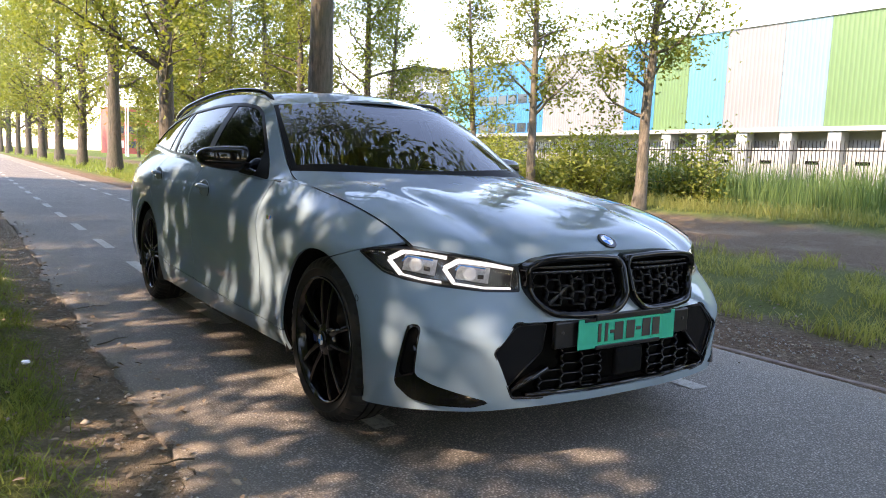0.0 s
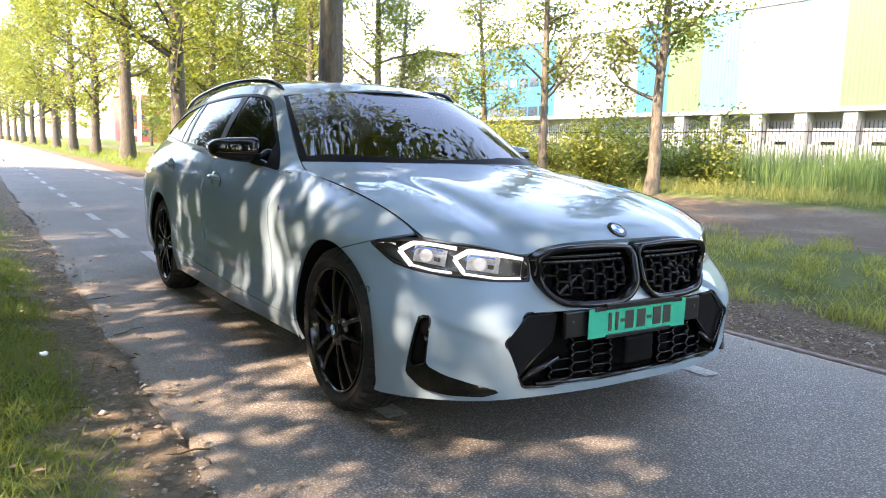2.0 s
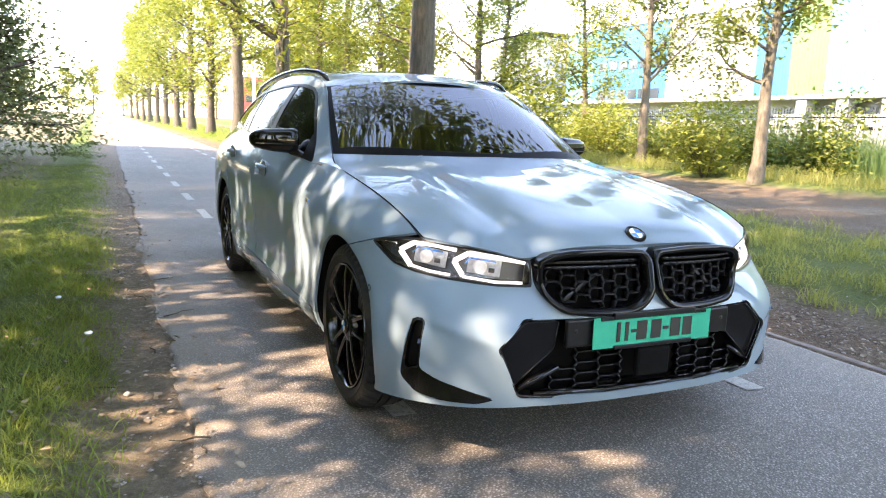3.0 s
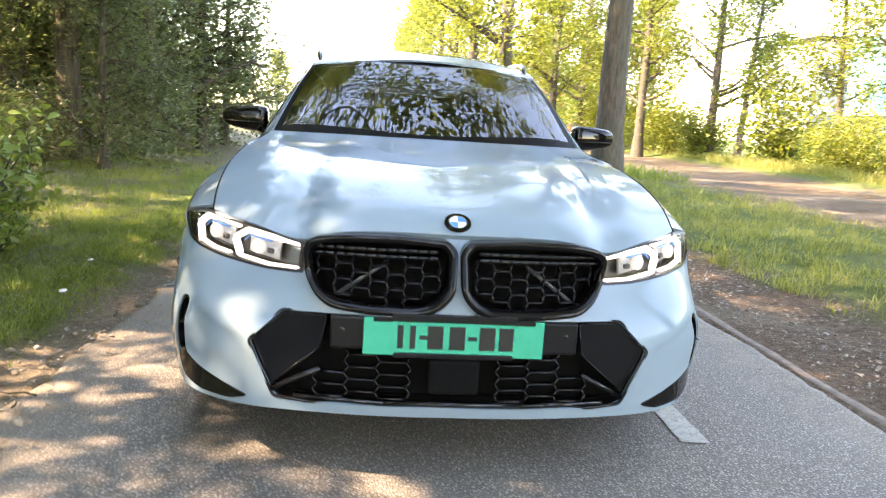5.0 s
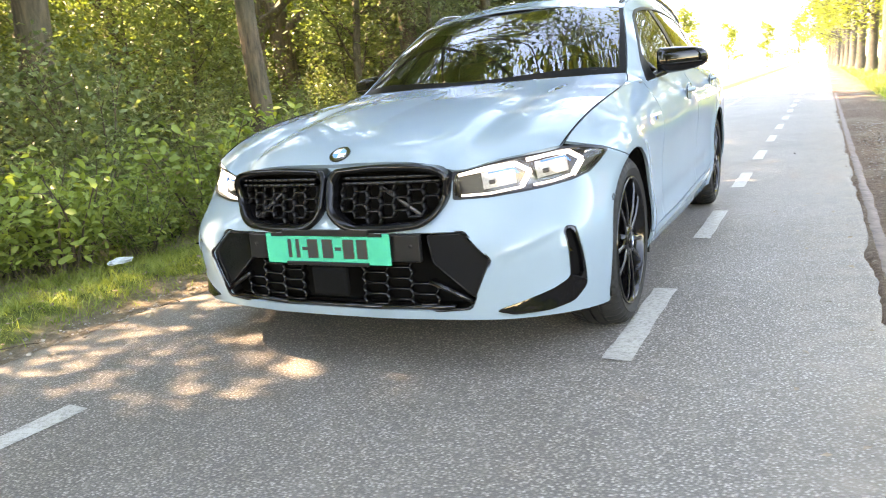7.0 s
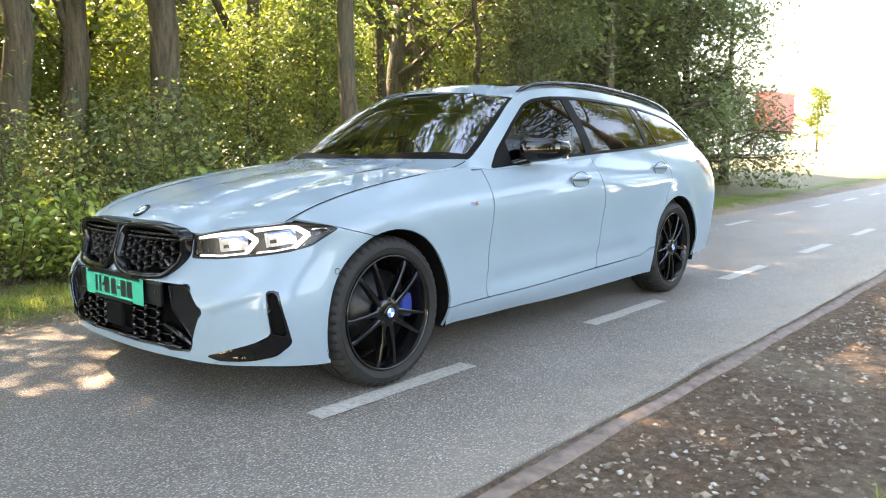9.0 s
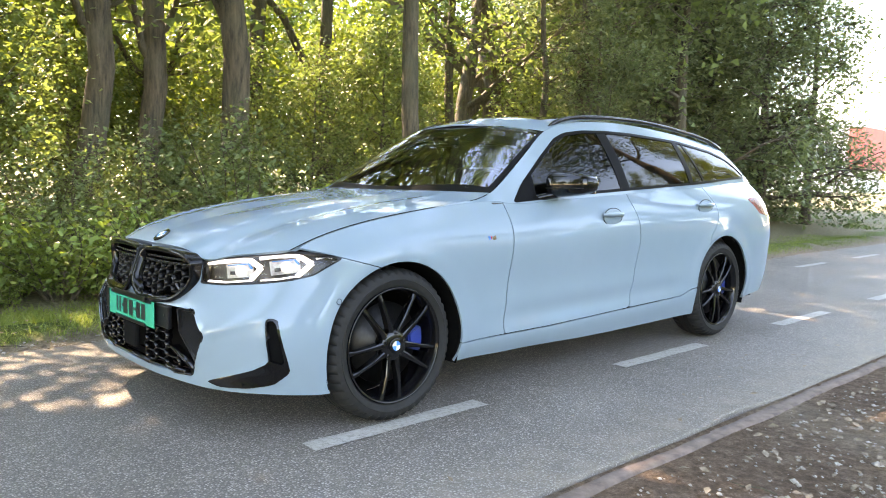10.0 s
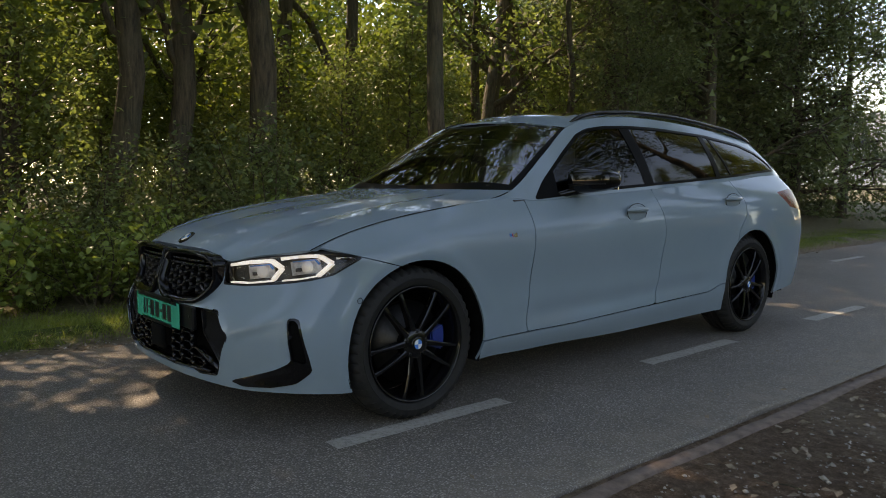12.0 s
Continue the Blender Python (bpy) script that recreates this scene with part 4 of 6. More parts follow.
# rails run round half of the body, from the nose past the wheels to the tail, at rising height
RAIL_BOTTOM = [(0, -.775, .21), (.25, -.768, .21), (.45, -.74, .21), (.62, -.685, .205), (.77, -.572, .20), (.848, -.42, .185), (.872, -.22, .18), (.872, 0, .19), (.862, .35, .205), (.862, .72, .2), (.862, .82, .2), (.865, 1.3, .19), (.868, 1.86, .19), (.872, 2.4, .195), (.88, 2.86, .21), (.868, 3.3, .24), (.84, 3.6, .26), (.72, 3.80, .27), (.4, 3.87, .28), (0, 3.89, .28)]
RAIL_LIP = [(0, -.79, .275), (.25, -.782, .275), (.45, -.752, .275), (.62, -.695, .275), (.785, -.572, .28), (.866, -.43, .285), (.889, -.22, .29), (.893, 0, .29), (.892, .35, .285), (.898, .72, .282), (.899, .82, .282), (.903, 1.3, .286), (.906, 1.86, .296), (.908, 2.4, .315), (.905, 2.86, .34), (.893, 3.3, .35), (.86, 3.6, .36), (.745, 3.83, .37), (.42, 3.91, .38), (0, 3.94, .38)]
RAIL_BUMPER = [(0, -.772, .47), (.25, -.765, .47), (.45, -.742, .47), (.62, -.695, .47), (.797, -.57, .475), (.866, -.43, .48), (.895, -.22, .49), (.904, 0, .5), (.893, .35, .5), (.888, .72, .5), (.889, .82, .5), (.893, 1.3, .51), (.898, 1.86, .52), (.905, 2.4, .535), (.912, 2.86, .54), (.90, 3.3, .55), (.868, 3.6, .56), (.765, 3.86, .57), (.44, 3.95, .58), (0, 3.98, .58)]
RAIL_LAMP = [(0, -.735, .60), (.25, -.725, .60), (.445, -.665, .60), (.62, -.588, .606), (.755, -.488, .622), (.832, -.39, .645), (.887, -.22, .67), (.905, 0, .685), (.900, .35, .66), (.896, .72, .66), (.897, .82, .66), (.903, 1.3, .68), (.907, 1.86, .70), (.91, 2.4, .72), (.913, 2.86, .74), (.90, 3.3, .74), (.87, 3.6, .74), (.775, 3.84, .75), (.44, 3.93, .76), (0, 3.96, .76)]
RAIL_SHOULDER = [(0, -.70, .665), (.25, -.695, .665), (.445, -.655, .65), (.63, -.565, .67), (.77, -.455, .69), (.846, -.345, .71), (.876, -.20, .74), (.890, 0, .775), (.889, .35, .78), (.887, .72, .78), (.888, .82, .78), (.897, 1.3, .80), (.90, 1.86, .82), (.897, 2.4, .845), (.897, 2.86, .87), (.875, 3.3, .89), (.83, 3.6, .90), (.74, 3.79, .91), (.43, 3.87, .92), (0, 3.90, .92)]
RAIL_TOP = [(0, -.665, .722), (.25, -.668, .722), (.444, -.646, .692), (.60, -.565, .72), (.754, -.434, .743), (.768, -.32, .79), (.778, -.18, .83), (.785, -.02, .863), (.787, .30, .908), (.791, .70, .937), (.804, .80, .926), (.818, 1.3, .95), (.82, 1.86, .98), (.806, 2.4, 1.008), (.775, 2.86, 1.03), (.725, 3.3, 1.06), (.70, 3.55, 1.07), (.66, 3.74, 1.05), (.4, 3.80, 1.05), (0, 3.82, 1.05)]
GLASS_FOOT = [(.787, .30, .908), (.785, .50, .928), (.791, .70, .937), (.804, .80, .926), (.813, .95, .93), (.816, 1.1, .94), (.818, 1.3, .95), (.82, 1.6, .966), (.82, 1.86, .98), (.812, 2.2, .997), (.80, 2.5, 1.012), (.775, 2.86, 1.03), (.735, 3.2, 1.055), (.70, 3.55, 1.07), (.66, 3.74, 1.05)]
GLASS_HEAD = [(.786, .305, .912), (.770, .52, .938), (.731, .72, .976), (.713, .82, 1.03), (.684, .95, 1.115), (.648, 1.10, 1.212), (.602, 1.28, 1.318), (.600, 1.58, 1.388), (.608, 1.86, 1.405), (.61, 2.2, 1.402), (.606, 2.5, 1.388), (.597, 2.86, 1.362), (.58, 3.2, 1.328), (.55, 3.48, 1.292), (.53, 3.62, 1.25)]
GAP = 0.0032


def lower_shell(ns=330, nv=64):
    rails = [np.array(r) for r in (RAIL_BOTTOM, RAIL_LIP, RAIL_BUMPER, RAIL_LAMP, RAIL_SHOULDER, RAIL_TOP)]
    mean = sum(rails[1:5]) / 4
    k = np.r_[0, np.cumsum(np.linalg.norm(np.diff(mean, axis=0), axis=1))]
    t = np.linspace(0, k[-1], ns)
    lines = [spline(k, r, t) for r in rails[:5]] + [pchip(k, rails[5], t)]
    kv = np.array([0, 0.09, 0.27, 0.42, 0.53, 0.68])
    tv = np.linspace(0, kv[-1], nv)
    grid = np.empty((ns, nv, 3))
    for i in range(ns):
        grid[i] = spline(kv, np.array([ln[i] for ln in lines]), tv)
    grid[0, :, 0] = 0
    grid[-1, :, 0] = 0
    return grid


def grid_faces(n, m):
    i = np.arange(n * m).reshape(n, m)
    return np.stack([i[:-1, :-1], i[1:, :-1], i[1:, 1:], i[:-1, 1:]], -1).reshape(-1, 4)


def poly_sd(px, py, poly):
    """Signed distance to a polygon, negative inside."""
    poly = np.asarray(poly, float)
    d = np.full(px.shape, 1e9)
    inside = np.zeros(px.shape, bool)
    for (ax, ay), (bx, by) in zip(poly, np.roll(poly, -1, 0)):
        ex, ey = bx - ax, by - ay
        u = np.clip(((px - ax) * ex + (py - ay) * ey) / (ex * ex + ey * ey + 1e-12), 0, 1)
        d = np.minimum(d, np.hypot(px - ax - u * ex, py - ay - u * ey))
        cross = (ay > py) != (by > py)
        with np.errstate(divide="ignore", invalid="ignore"):
            xi = ax + (py - ay) / (by - ay + 1e-15) * ex
        inside ^= cross & (px < xi)
    return np.where(inside, -d, d)


def rounded(poly, r):
    """A polygon with its corners cut round."""
    poly = [np.array(p, float) for p in poly]
    out = []
    for i, p in enumerate(poly):
        a, b = poly[i - 1] - p, poly[(i + 1) % len(poly)] - p
        la, lb = np.linalg.norm(a), np.linalg.norm(b)
        rr = min(r, 0.45 * la, 0.45 * lb)
        for t in np.linspace(0, 1, 6):
            q0, q1 = p + a / la * rr, p + b / lb * rr
            out.append((1 - t) ** 2 * q0 + 2 * t * (1 - t) * p + t * t * q1)
    return out


class Sheet:
    """A surface of polygons that can be cut along the zero line of a field given at its corners."""

    def __init__(self, v, f):
        self.v, self.f = np.asarray(v, float), [tuple(x) for x in f]

    def split(self, field):
        val = field(self.v) + 1e-9
        v = list(self.v)
        inn, out, cuts = [], [], {}

        def cut(a, b):
            key = (min(a, b), max(a, b))
            if key not in cuts:
                w = val[a] / (val[a] - val[b])
                cuts[key] = len(v)
                v.append(self.v[a] + (self.v[b] - self.v[a]) * w)
            return cuts[key]

        neg = val < 0
        for face in self.f:
            s = [neg[i] for i in face]
            if all(s):
                inn.append(face)
            elif not any(s):
                out.append(face)
            else:
                a, b = [], []
                for i, j in zip(face, face[1:] + face[:1]):
                    (a if neg[i] else b).append(i)
                    if neg[i] != neg[j]:
                        c = cut(i, j)
                        a.append(c)
                        b.append(c)
                inn.append(tuple(a))
                out.append(tuple(b))
        v = np.array(v)
        return Sheet(v, inn).packed(), Sheet(v, out).packed()

    def packed(self):
        used = sorted({i for f in self.f for i in f})
        at = {i: k for k, i in enumerate(used)}
        return Sheet(self.v[used] if used else np.zeros((0, 3)), [tuple(at[i] for i in f) for f in self.f])

    def largest(self):
        """The biggest connected piece alone."""
        up = list(range(len(self.v)))

        def find(i):
            while up[i] != i:
                up[i] = up[up[i]]
                i = up[i]
            return i

        for f in self.f:
            for i in f[1:]:
                up[find(i)] = find(f[0])
        count = {}
        for f in self.f:
            count[find(f[0])] = count.get(find(f[0]), 0) + 1
        best = max(count, key=count.get)
        return Sheet(self.v, [f for f in self.f if find(f[0]) == best]).packed()

    def normals(self):
        n = np.zeros_like(self.v)
        for f in self.f:
            p = self.v[list(f)]
            c = np.cross(p[1] - p[0], p[2] - p[0]) if len(f) == 3 else np.cross(p[2] - p[0], p[3] - p[1]) if len(f) == 4 else np.cross(p[2] - p[0], p[-1] - p[1])
            for i in f:
                n[i] += c
        return n / (np.linalg.norm(n, axis=1, keepdims=True) + 1e-12)

    def moved(self, d):
        return Sheet(self.v + self.normals() * d, self.f)

    def data(self, name, lip=0.012, flip=False):
        """A mesh, with its rim folded inwards by lip."""
        v, f = [tuple(x) for x in self.v], list(self.f)
        if lip:
            n = self.normals()
            count = {}
            for face in f:
                for i, j in zip(face, face[1:] + face[:1]):
                    count[(i, j)] = count.get((i, j), 0) + 1
            rim = [(i, j) for (i, j) in count if (j, i) not in count]
            low = {}
            for i, j in rim:
                for k in (i, j):
                    if k not in low:
                        low[k] = len(v)
                        v.append(tuple(self.v[k] - n[k] * lip))
                f.append((j, i, low[i], low[j]))
        if flip:
            v = [(-x, y, z) for x, y, z in v]
            f = [tuple(reversed(q)) for q in f]
        me = mesh_of(name, v, f, True)
        me.set_sharp_from_angle(angle=radians(38))
        return me


def both(name, sheet, material, parent, label="", lip=0.012):
    """A part and its mirror image across the car."""
    return [part(name, sheet.data(name, lip, s), material, parent, label) for s in (False, True)]


# outlines
KIDNEY = [(.006, .695), (.030, .722), (.19, .732), (.33, .73), (.41, .718), (.449, .69), (.437, .60), (.405, .55), (.36, .522), (.25, .511), (.10, .511), (.050, .530), (.010, .575)]
INTAKE = [(-.1, .505), (.50, .505), (.594, .413), (.518, .249), (.42, .243), (-.1, .24)]
LAMP = [(-.202, .691), (-.04, .714), (.20, .735), (.32, .745), (.43, .742), (.55, .731), (.612, .716), (.46, .651), (.34, .631), (.18, .616), (-.06, .601), (-.216, .60)]
VENT = [(.222, .495), (.292, .497), (.345, .34), (.36, .283), (.27, .238), (.14, .224), (-.03, .222), (-.115, .238), (.16, .295), (.248, .325)]
DOOR_FRONT = [(.738, 1.2), (.742, .915), (.735, .80), (.705, .60), (.668, .32), (.675, .296), (1.0, .297), (1.72, .318), (1.745, .34), (1.795, .55), (1.825, .70), (1.815, .82), (1.79, .95), (1.79, 1.2)]
DOOR_REAR = [(1.79, 1.2), (1.79, .95), (1.815, .82), (1.825, .70), (1.795, .55), (1.745, .34), (1.72, .318), (2.30, .333), (2.36, .345), (2.44, .372), (2.56, .376), (2.66, .70), (2.76, .80), (2.775, .90), (2.75, .99), (2.75, 1.2)]
WINDOWS = [(.81, .928), (.92, 1.022), (1.14, 1.172), (1.32, 1.282), (1.42, 1.318), (1.58, 1.34), (1.80, 1.35), (2.06, 1.35), (2.64, 1.33), (3.13, 1.286), (3.36, 1.24), (3.50, 1.18), (3.60, 1.112), (3.585, 1.098), (3.3, 1.082), (2.86, 1.052), (2.5, 1.032), (1.86, .998), (1.3, .966)]
ARCHES = ((0.012, 0.325, 0.366), (2.862, 0.328, 0.372))


def build_body(car):
    grid = lower_shell()
    ns, nv, _ = grid.shape
    v = grid.reshape(-1, 3)
    # swell over the wheels
    for cy, cz, r in ARCHES:
        d = np.hypot(v[:, 1] - cy, v[:, 2] - cz)
        side = v[:, 0] > 0.7
        v[:, 0] += side * 0.010 * np.exp(-(((d - r - 0.02) / 0.05) ** 2))
    # hollow along the lower doors, and the pressed facet below each lamp
    v[:, 0] -= 0.017 * np.exp(-(((v[:, 2] - 0.352 - 0.022 * v[:, 1]) / 0.055) ** 2)) * (v[:, 1] > 0.45) * (v[:, 1] < 2.45) * (v[:, 0] > 0.6) * np.clip((v[:, 1] - 0.45) / 0.3, 0, 1) * np.clip((2.45 - v[:, 1]) / 0.3, 0, 1)
    facet = poly_sd(v[:, 0] + v[:, 1], v[:, 2], [(-.105, .42), (.225, .50), (.25, .325), (-.11, .225), (-.19, .25)])
    depth = 0.010 * np.clip(-facet / 0.022, 0, 1) * (v[:, 1] < -0.3) * np.clip((v[:, 2] - 0.235) / 0.15, 0, 1)
    v[:, 1] += depth * 0.8
    v[:, 0] -= depth * 0.6
    whole = Sheet(v, grid_faces(ns, nv))
    inner = whole.moved(-0.022)
    front = lambda w: w[:, 1] + 0.48
    cuts = {
        "arch": lambda w: np.minimum.reduce([np.hypot(w[:, 1] - cy, w[:, 2] - cz) - r for cy, cz, r in ARCHES]) + np.where(w[:, 0] > 0.5, 0, 9),
        "kidney": lambda w: np.maximum(poly_sd(w[:, 0], w[:, 2], rounded(KIDNEY, .03)), front(w)),
        "intake": lambda w: np.maximum(poly_sd(w[:, 0], w[:, 2], rounded(INTAKE, .012)), front(w)),
        "lamp": lambda w: np.maximum(poly_sd(w[:, 0] + w[:, 1], w[:, 2], rounded(LAMP, .008)), w[:, 1] + 0.1),
        "vent": lambda w: np.maximum(poly_sd(w[:, 0] + w[:, 1], w[:, 2], rounded(VENT, .010)), w[:, 1] + 0.2),
        "door_f": lambda w: np.maximum(poly_sd(w[:, 1], w[:, 2], rounded(DOOR_FRONT, .02)), 0.5 - w[:, 0]),
        "door_r": lambda w: np.maximum(poly_sd(w[:, 1], w[:, 2], rounded(DOOR_REAR, .02)), 0.5 - w[:, 0]),
    }
    rest = whole
    _, rest = rest.split(cuts["arch"])
    _, inner = inner.split(cuts["arch"])
    _, rest = rest.split(cuts["kidney"])
    mouth, rest = rest.split(cuts["intake"])
    lens, rest = rest.split(cuts["lamp"])
    vent, rest = rest.split(cuts["vent"])
    shrunk = lambda key, g: (lambda w: cuts[key](w) + g)
    grown = lambda key, g: (lambda w: cuts[key](w) - g)
    df, rest = rest.split(shrunk("door_f", GAP))
    _, rest = rest.split(grown("door_f", GAP))
    dr, rest = rest.split(shrunk("door_r", GAP))
    _, rest = rest.split(grown("door_r", GAP))
    # sill, bumpers, wings
    sill_f = lambda w: np.maximum(w[:, 2] - np.interp(w[:, 1], [0.2, 0.68, 1.72, 2.3, 2.36, 2.44, 2.6], [.29, .296, .318, .333, .345, .372, .378]), np.maximum(0.3 - w[:, 1], w[:, 1] - 2.7))
    sill, rest = rest.split(lambda w: sill_f(w) + GAP)
    _, rest = rest.split(lambda w: sill_f(w) - GAP)
    bump_f = lambda w: np.where(w[:, 2] > 0.9, 9, np.maximum((w[:, 2] - 0.716) * 0.963 + (w[:, 1] + 0.256) * 0.27, w[:, 1] - 0.2))
    bumper, rest = rest.split(lambda w: bump_f(w) + GAP * 0.6)
    _, rest = rest.split(lambda w: bump_f(w) - GAP * 0.6)
    wing, quarter = rest.split(lambda w: w[:, 1] - 1.5)
    tail, quarter = quarter.split(lambda w: np.maximum(poly_sd(w[:, 1], w[:, 2], rounded([(3.31, .945), (3.60, .968), (4.1, .93), (4.1, .80), (3.80, .80), (3.46, .84)], .02)), 0.3 - w[:, 0]))
    both("front_wing", wing.largest(), PAINT, car)
    both("rear_wing", quarter.largest(), PAINT, car)
    both("sill", sill.largest(), PAINT, car)
    both("front_bumper", bumper.largest(), PAINT, car)
    both("tail_lamp", tail, RED_LENS, car, "red tail lamp")
    blade, slot = vent.split(lambda w: w[:, 2] - np.interp(w[:, 0] + w[:, 1], [-.2, .22, .25, .37], [.4, .4, .324, .296]))
    out = blade.normals() * np.array([1, 1, 0])
    blade = Sheet(blade.v + out * np.interp(blade.v[:, 2], [0.225, 0.33], [0.010, -0.014])[:, None], blade.f)
    both("air_blade", blade.moved(0.002), GLOSS_BLACK, car, "gloss black air blade", 0.034)
    both("air_slot", slot.moved(-0.022), MATT_BLACK, car, "dark vertical air slot", 0)
    wall = [both("slot_wall", slot.moved(-0.004).split(lambda w: poly_sd(w[:, 0] + w[:, 1], w[:, 2], [(.232, .485), (.284, .487), (.335, .31), (.256, .33)]))[1], GLOSS_BLACK, car, "gloss black slot rim", 0.02)]
    doors = [both("front_door", df, PAINT, car, lip=0.02), both("rear_door", dr, PAINT, car, lip=0.02)]
    for key in ("kidney", "intake", "lamp", "vent"):
        _, inner = inner.split(cuts[key])
    inner = inner.largest()
    for flip in (False, True):
        part("inner_body", inner.data("inner_body", 0, flip), MATT_BLACK, car)
    return whole, lens, mouth, doors


def build_glasshouse(car, doors):
    a, b = np.array(GLASS_FOOT), np.array(GLASS_HEAD)
    k = np.r_[0, np.cumsum(np.linalg.norm(np.diff((a + b) / 2, axis=0), axis=1))]
    ns, nv = 200, 30
    t = np.linspace(0, k[-1], ns)
    foot, head = pchip(k, a, t), spline(k, b, t)
    w = np.linspace(0, 1, nv)
    g = foot[:, None] * (1 - w)[None, :, None] + head[:, None] * w[None, :, None]
    swell = np.clip((np.linalg.norm(head - foot, axis=1) - 0.06) / 0.34, 0, 1)
    g[..., 0] += 0.022 * swell[:, None] * np.sin(np.pi * w)[None]
    g[..., 0] += 0.002
    side = Sheet(g.reshape(-1, 3), grid_faces(ns, nv))
    win = lambda p: poly_sd(p[:, 1], p[:, 2], rounded(WINDOWS, .03))
    glass, surround = side.split(lambda p: win(p))
    both("side_frame", surround, PAINT, car, lip=0.02)
    trim, glass = glass.split(lambda p: -win(p) - 0.016)
    both("window_trim", trim.moved(0.002), TRIM_BLACK, car, "black window trim")
    both("pillar_lining", surround.moved(-0.022), HEADLINER, car, "dark inner pillar lining", 0)
    # pillars between the panes, black
    strip = lambda y0, y1, w0: (lambda p: np.abs(p[:, 1] - (y0 + (y1 - y0) * (p[:, 2] - 0.95) / 0.4)) - w0)
    panes = []
    rest = glass
    pb, rest = rest.split(strip(1.80, 1.74, 0.045))
    pc, rest = rest.split(strip(2.62, 2.58, 0.028))
    pd, rest = rest.split(strip(2.86, 2.66, 0.012))
    for p in (pb, pc, pd):
        both("pillar", p, TRIM_BLACK, car, "black pillar trim")
    p1, rest = rest.split(lambda p: p[:, 1] - (1.80 - 0.15 * (p[:, 2] - 0.95)))
    corner, p1 = p1.split(lambda p: p[:, 1] - 0.99 - 0.25 * (p[:, 2] - 0.95))
    both("mirror_sail", corner, TRIM_BLACK, car, "black mirror corner")
    p2, p3 = rest.split(lambda p: p[:, 1] - (2.72 - 0.2 * (p[:, 2] - 0.95)))
    for s, (sheet, own) in enumerate(((p1, doors[0]), (p2, doors[1]))):
        for flip in (False, True):
            part("side_window", sheet.moved(-0.003).data("side_window", 0, flip), TINTED, own[1 if flip else 0], "dark tinted window")
    both("quarter_window", p3.moved(-0.003), TINTED, car, "dark tinted window", 0)
    return head


def coons(c0, c1, d0, d1, n, m):
    """A patch between four edges given as functions of 0..1: c0, c1 run along u, d0, d1 along v."""
    u, v = np.linspace(0, 1, n), np.linspace(0, 1, m)
    C0, C1, D0, D1 = c0(u), c1(u), d0(v), d1(v)
    U, V = u[:, None, None], v[None, :, None]
    g = (1 - V) * C0[:, None] + V * C1[:, None] + (1 - U) * D0[None] + U * D1[None]
    return g - ((1 - U) * (1 - V) * C0[0] + U * (1 - V) * C0[-1] + (1 - U) * V * C1[0] + U * V * C1[-1])


def curve(points):
    p = np.array(points, float)
    k = np.r_[0, np.cumsum(np.linalg.norm(np.diff(p, axis=0), axis=1))]
    return lambda t: spline(k / k[-1], p, t)


def build_hood(car):
    nose = curve([(0, -.672, .735), (.15, -.675, .737), (.30, -.670, .733), (.40, -.660, .715), (.446, -.645, .700), (.56, -.595, .717), (.66, -.52, .733), (.750, -.434, .748)])
    cowl = curve([(0, .572, .982), (.30, .584, .982), (.55, .636, .980), (.728, .722, .977)])
    mid = curve([(0, -.672, .735), (0, -.645, .757), (0, -.60, .784), (0, -.50, .817), (0, -.3, .862), (0, 0, .912), (0, .3, .950), (0, .572, .982)])
    gap = curve([(.750, -.434, .748), (.763, -.32, .795), (.773, -.18, .835), (.780, -.02, .868), (.783, .15, .893), (.782, .30, .912), (.757, .60, .948), (.728, .722, .977)])
    g = coons(nose, cowl, mid, gap, 70, 90)
    u, v = np.linspace(0, 1, 70)[:, None], np.linspace(0, 1, 90)[None]
    lift = np.sin(np.pi * np.clip(v, 0, 1)) ** 0.6
    g[..., 2] += 0.016 * lift * (1 - u**2) * u * 2.2
    g[..., 2] += 0.0034 * np.exp(-(((u - 0.60 - 0.12 * v) / 0.045) ** 2)) * lift
    g[0, :, 0] = 0
    sheet = Sheet(g.reshape(-1, 3), [tuple(reversed(f)) for f in grid_faces(70, 90)])
    n = sheet.normals()
    if n[:, 2].mean() < 0:
        sheet = Sheet(sheet.v, [tuple(reversed(f)) for f in sheet.f])
    v, f = sheet.v, sheet.f
    m = Sheet(v * np.array([-1, 1, 1]), [tuple(reversed(q)) for q in f])
    bm_v = np.concatenate([v, m.v])
    bm_f = list(f) + [tuple(i + len(v) for i in q) for q in m.f]
    whole = Sheet(bm_v, bm_f)
    # weld the middle
    half = len(v)
    at = {half + j: j for j in range(90)}
    whole = Sheet(bm_v, [tuple(at.get(i, i) for i in q) for q in bm_f]).packed()
    part("hood", whole.data("hood", 0.02), PAINT, car, "pale grey-blue bonnet")
    line = gap(np.linspace(0, 0.97, 40)) + np.array([.0035, 0, -.0005])
    for s in (1, -1):
        part("hood_seam", tube_mesh("hood_seam", [tube(line * np.array([s, 1, 1]), np.full(40, .0019), 6)]), MATT_BLACK, car, "dark seam along the bonnet")
    return g


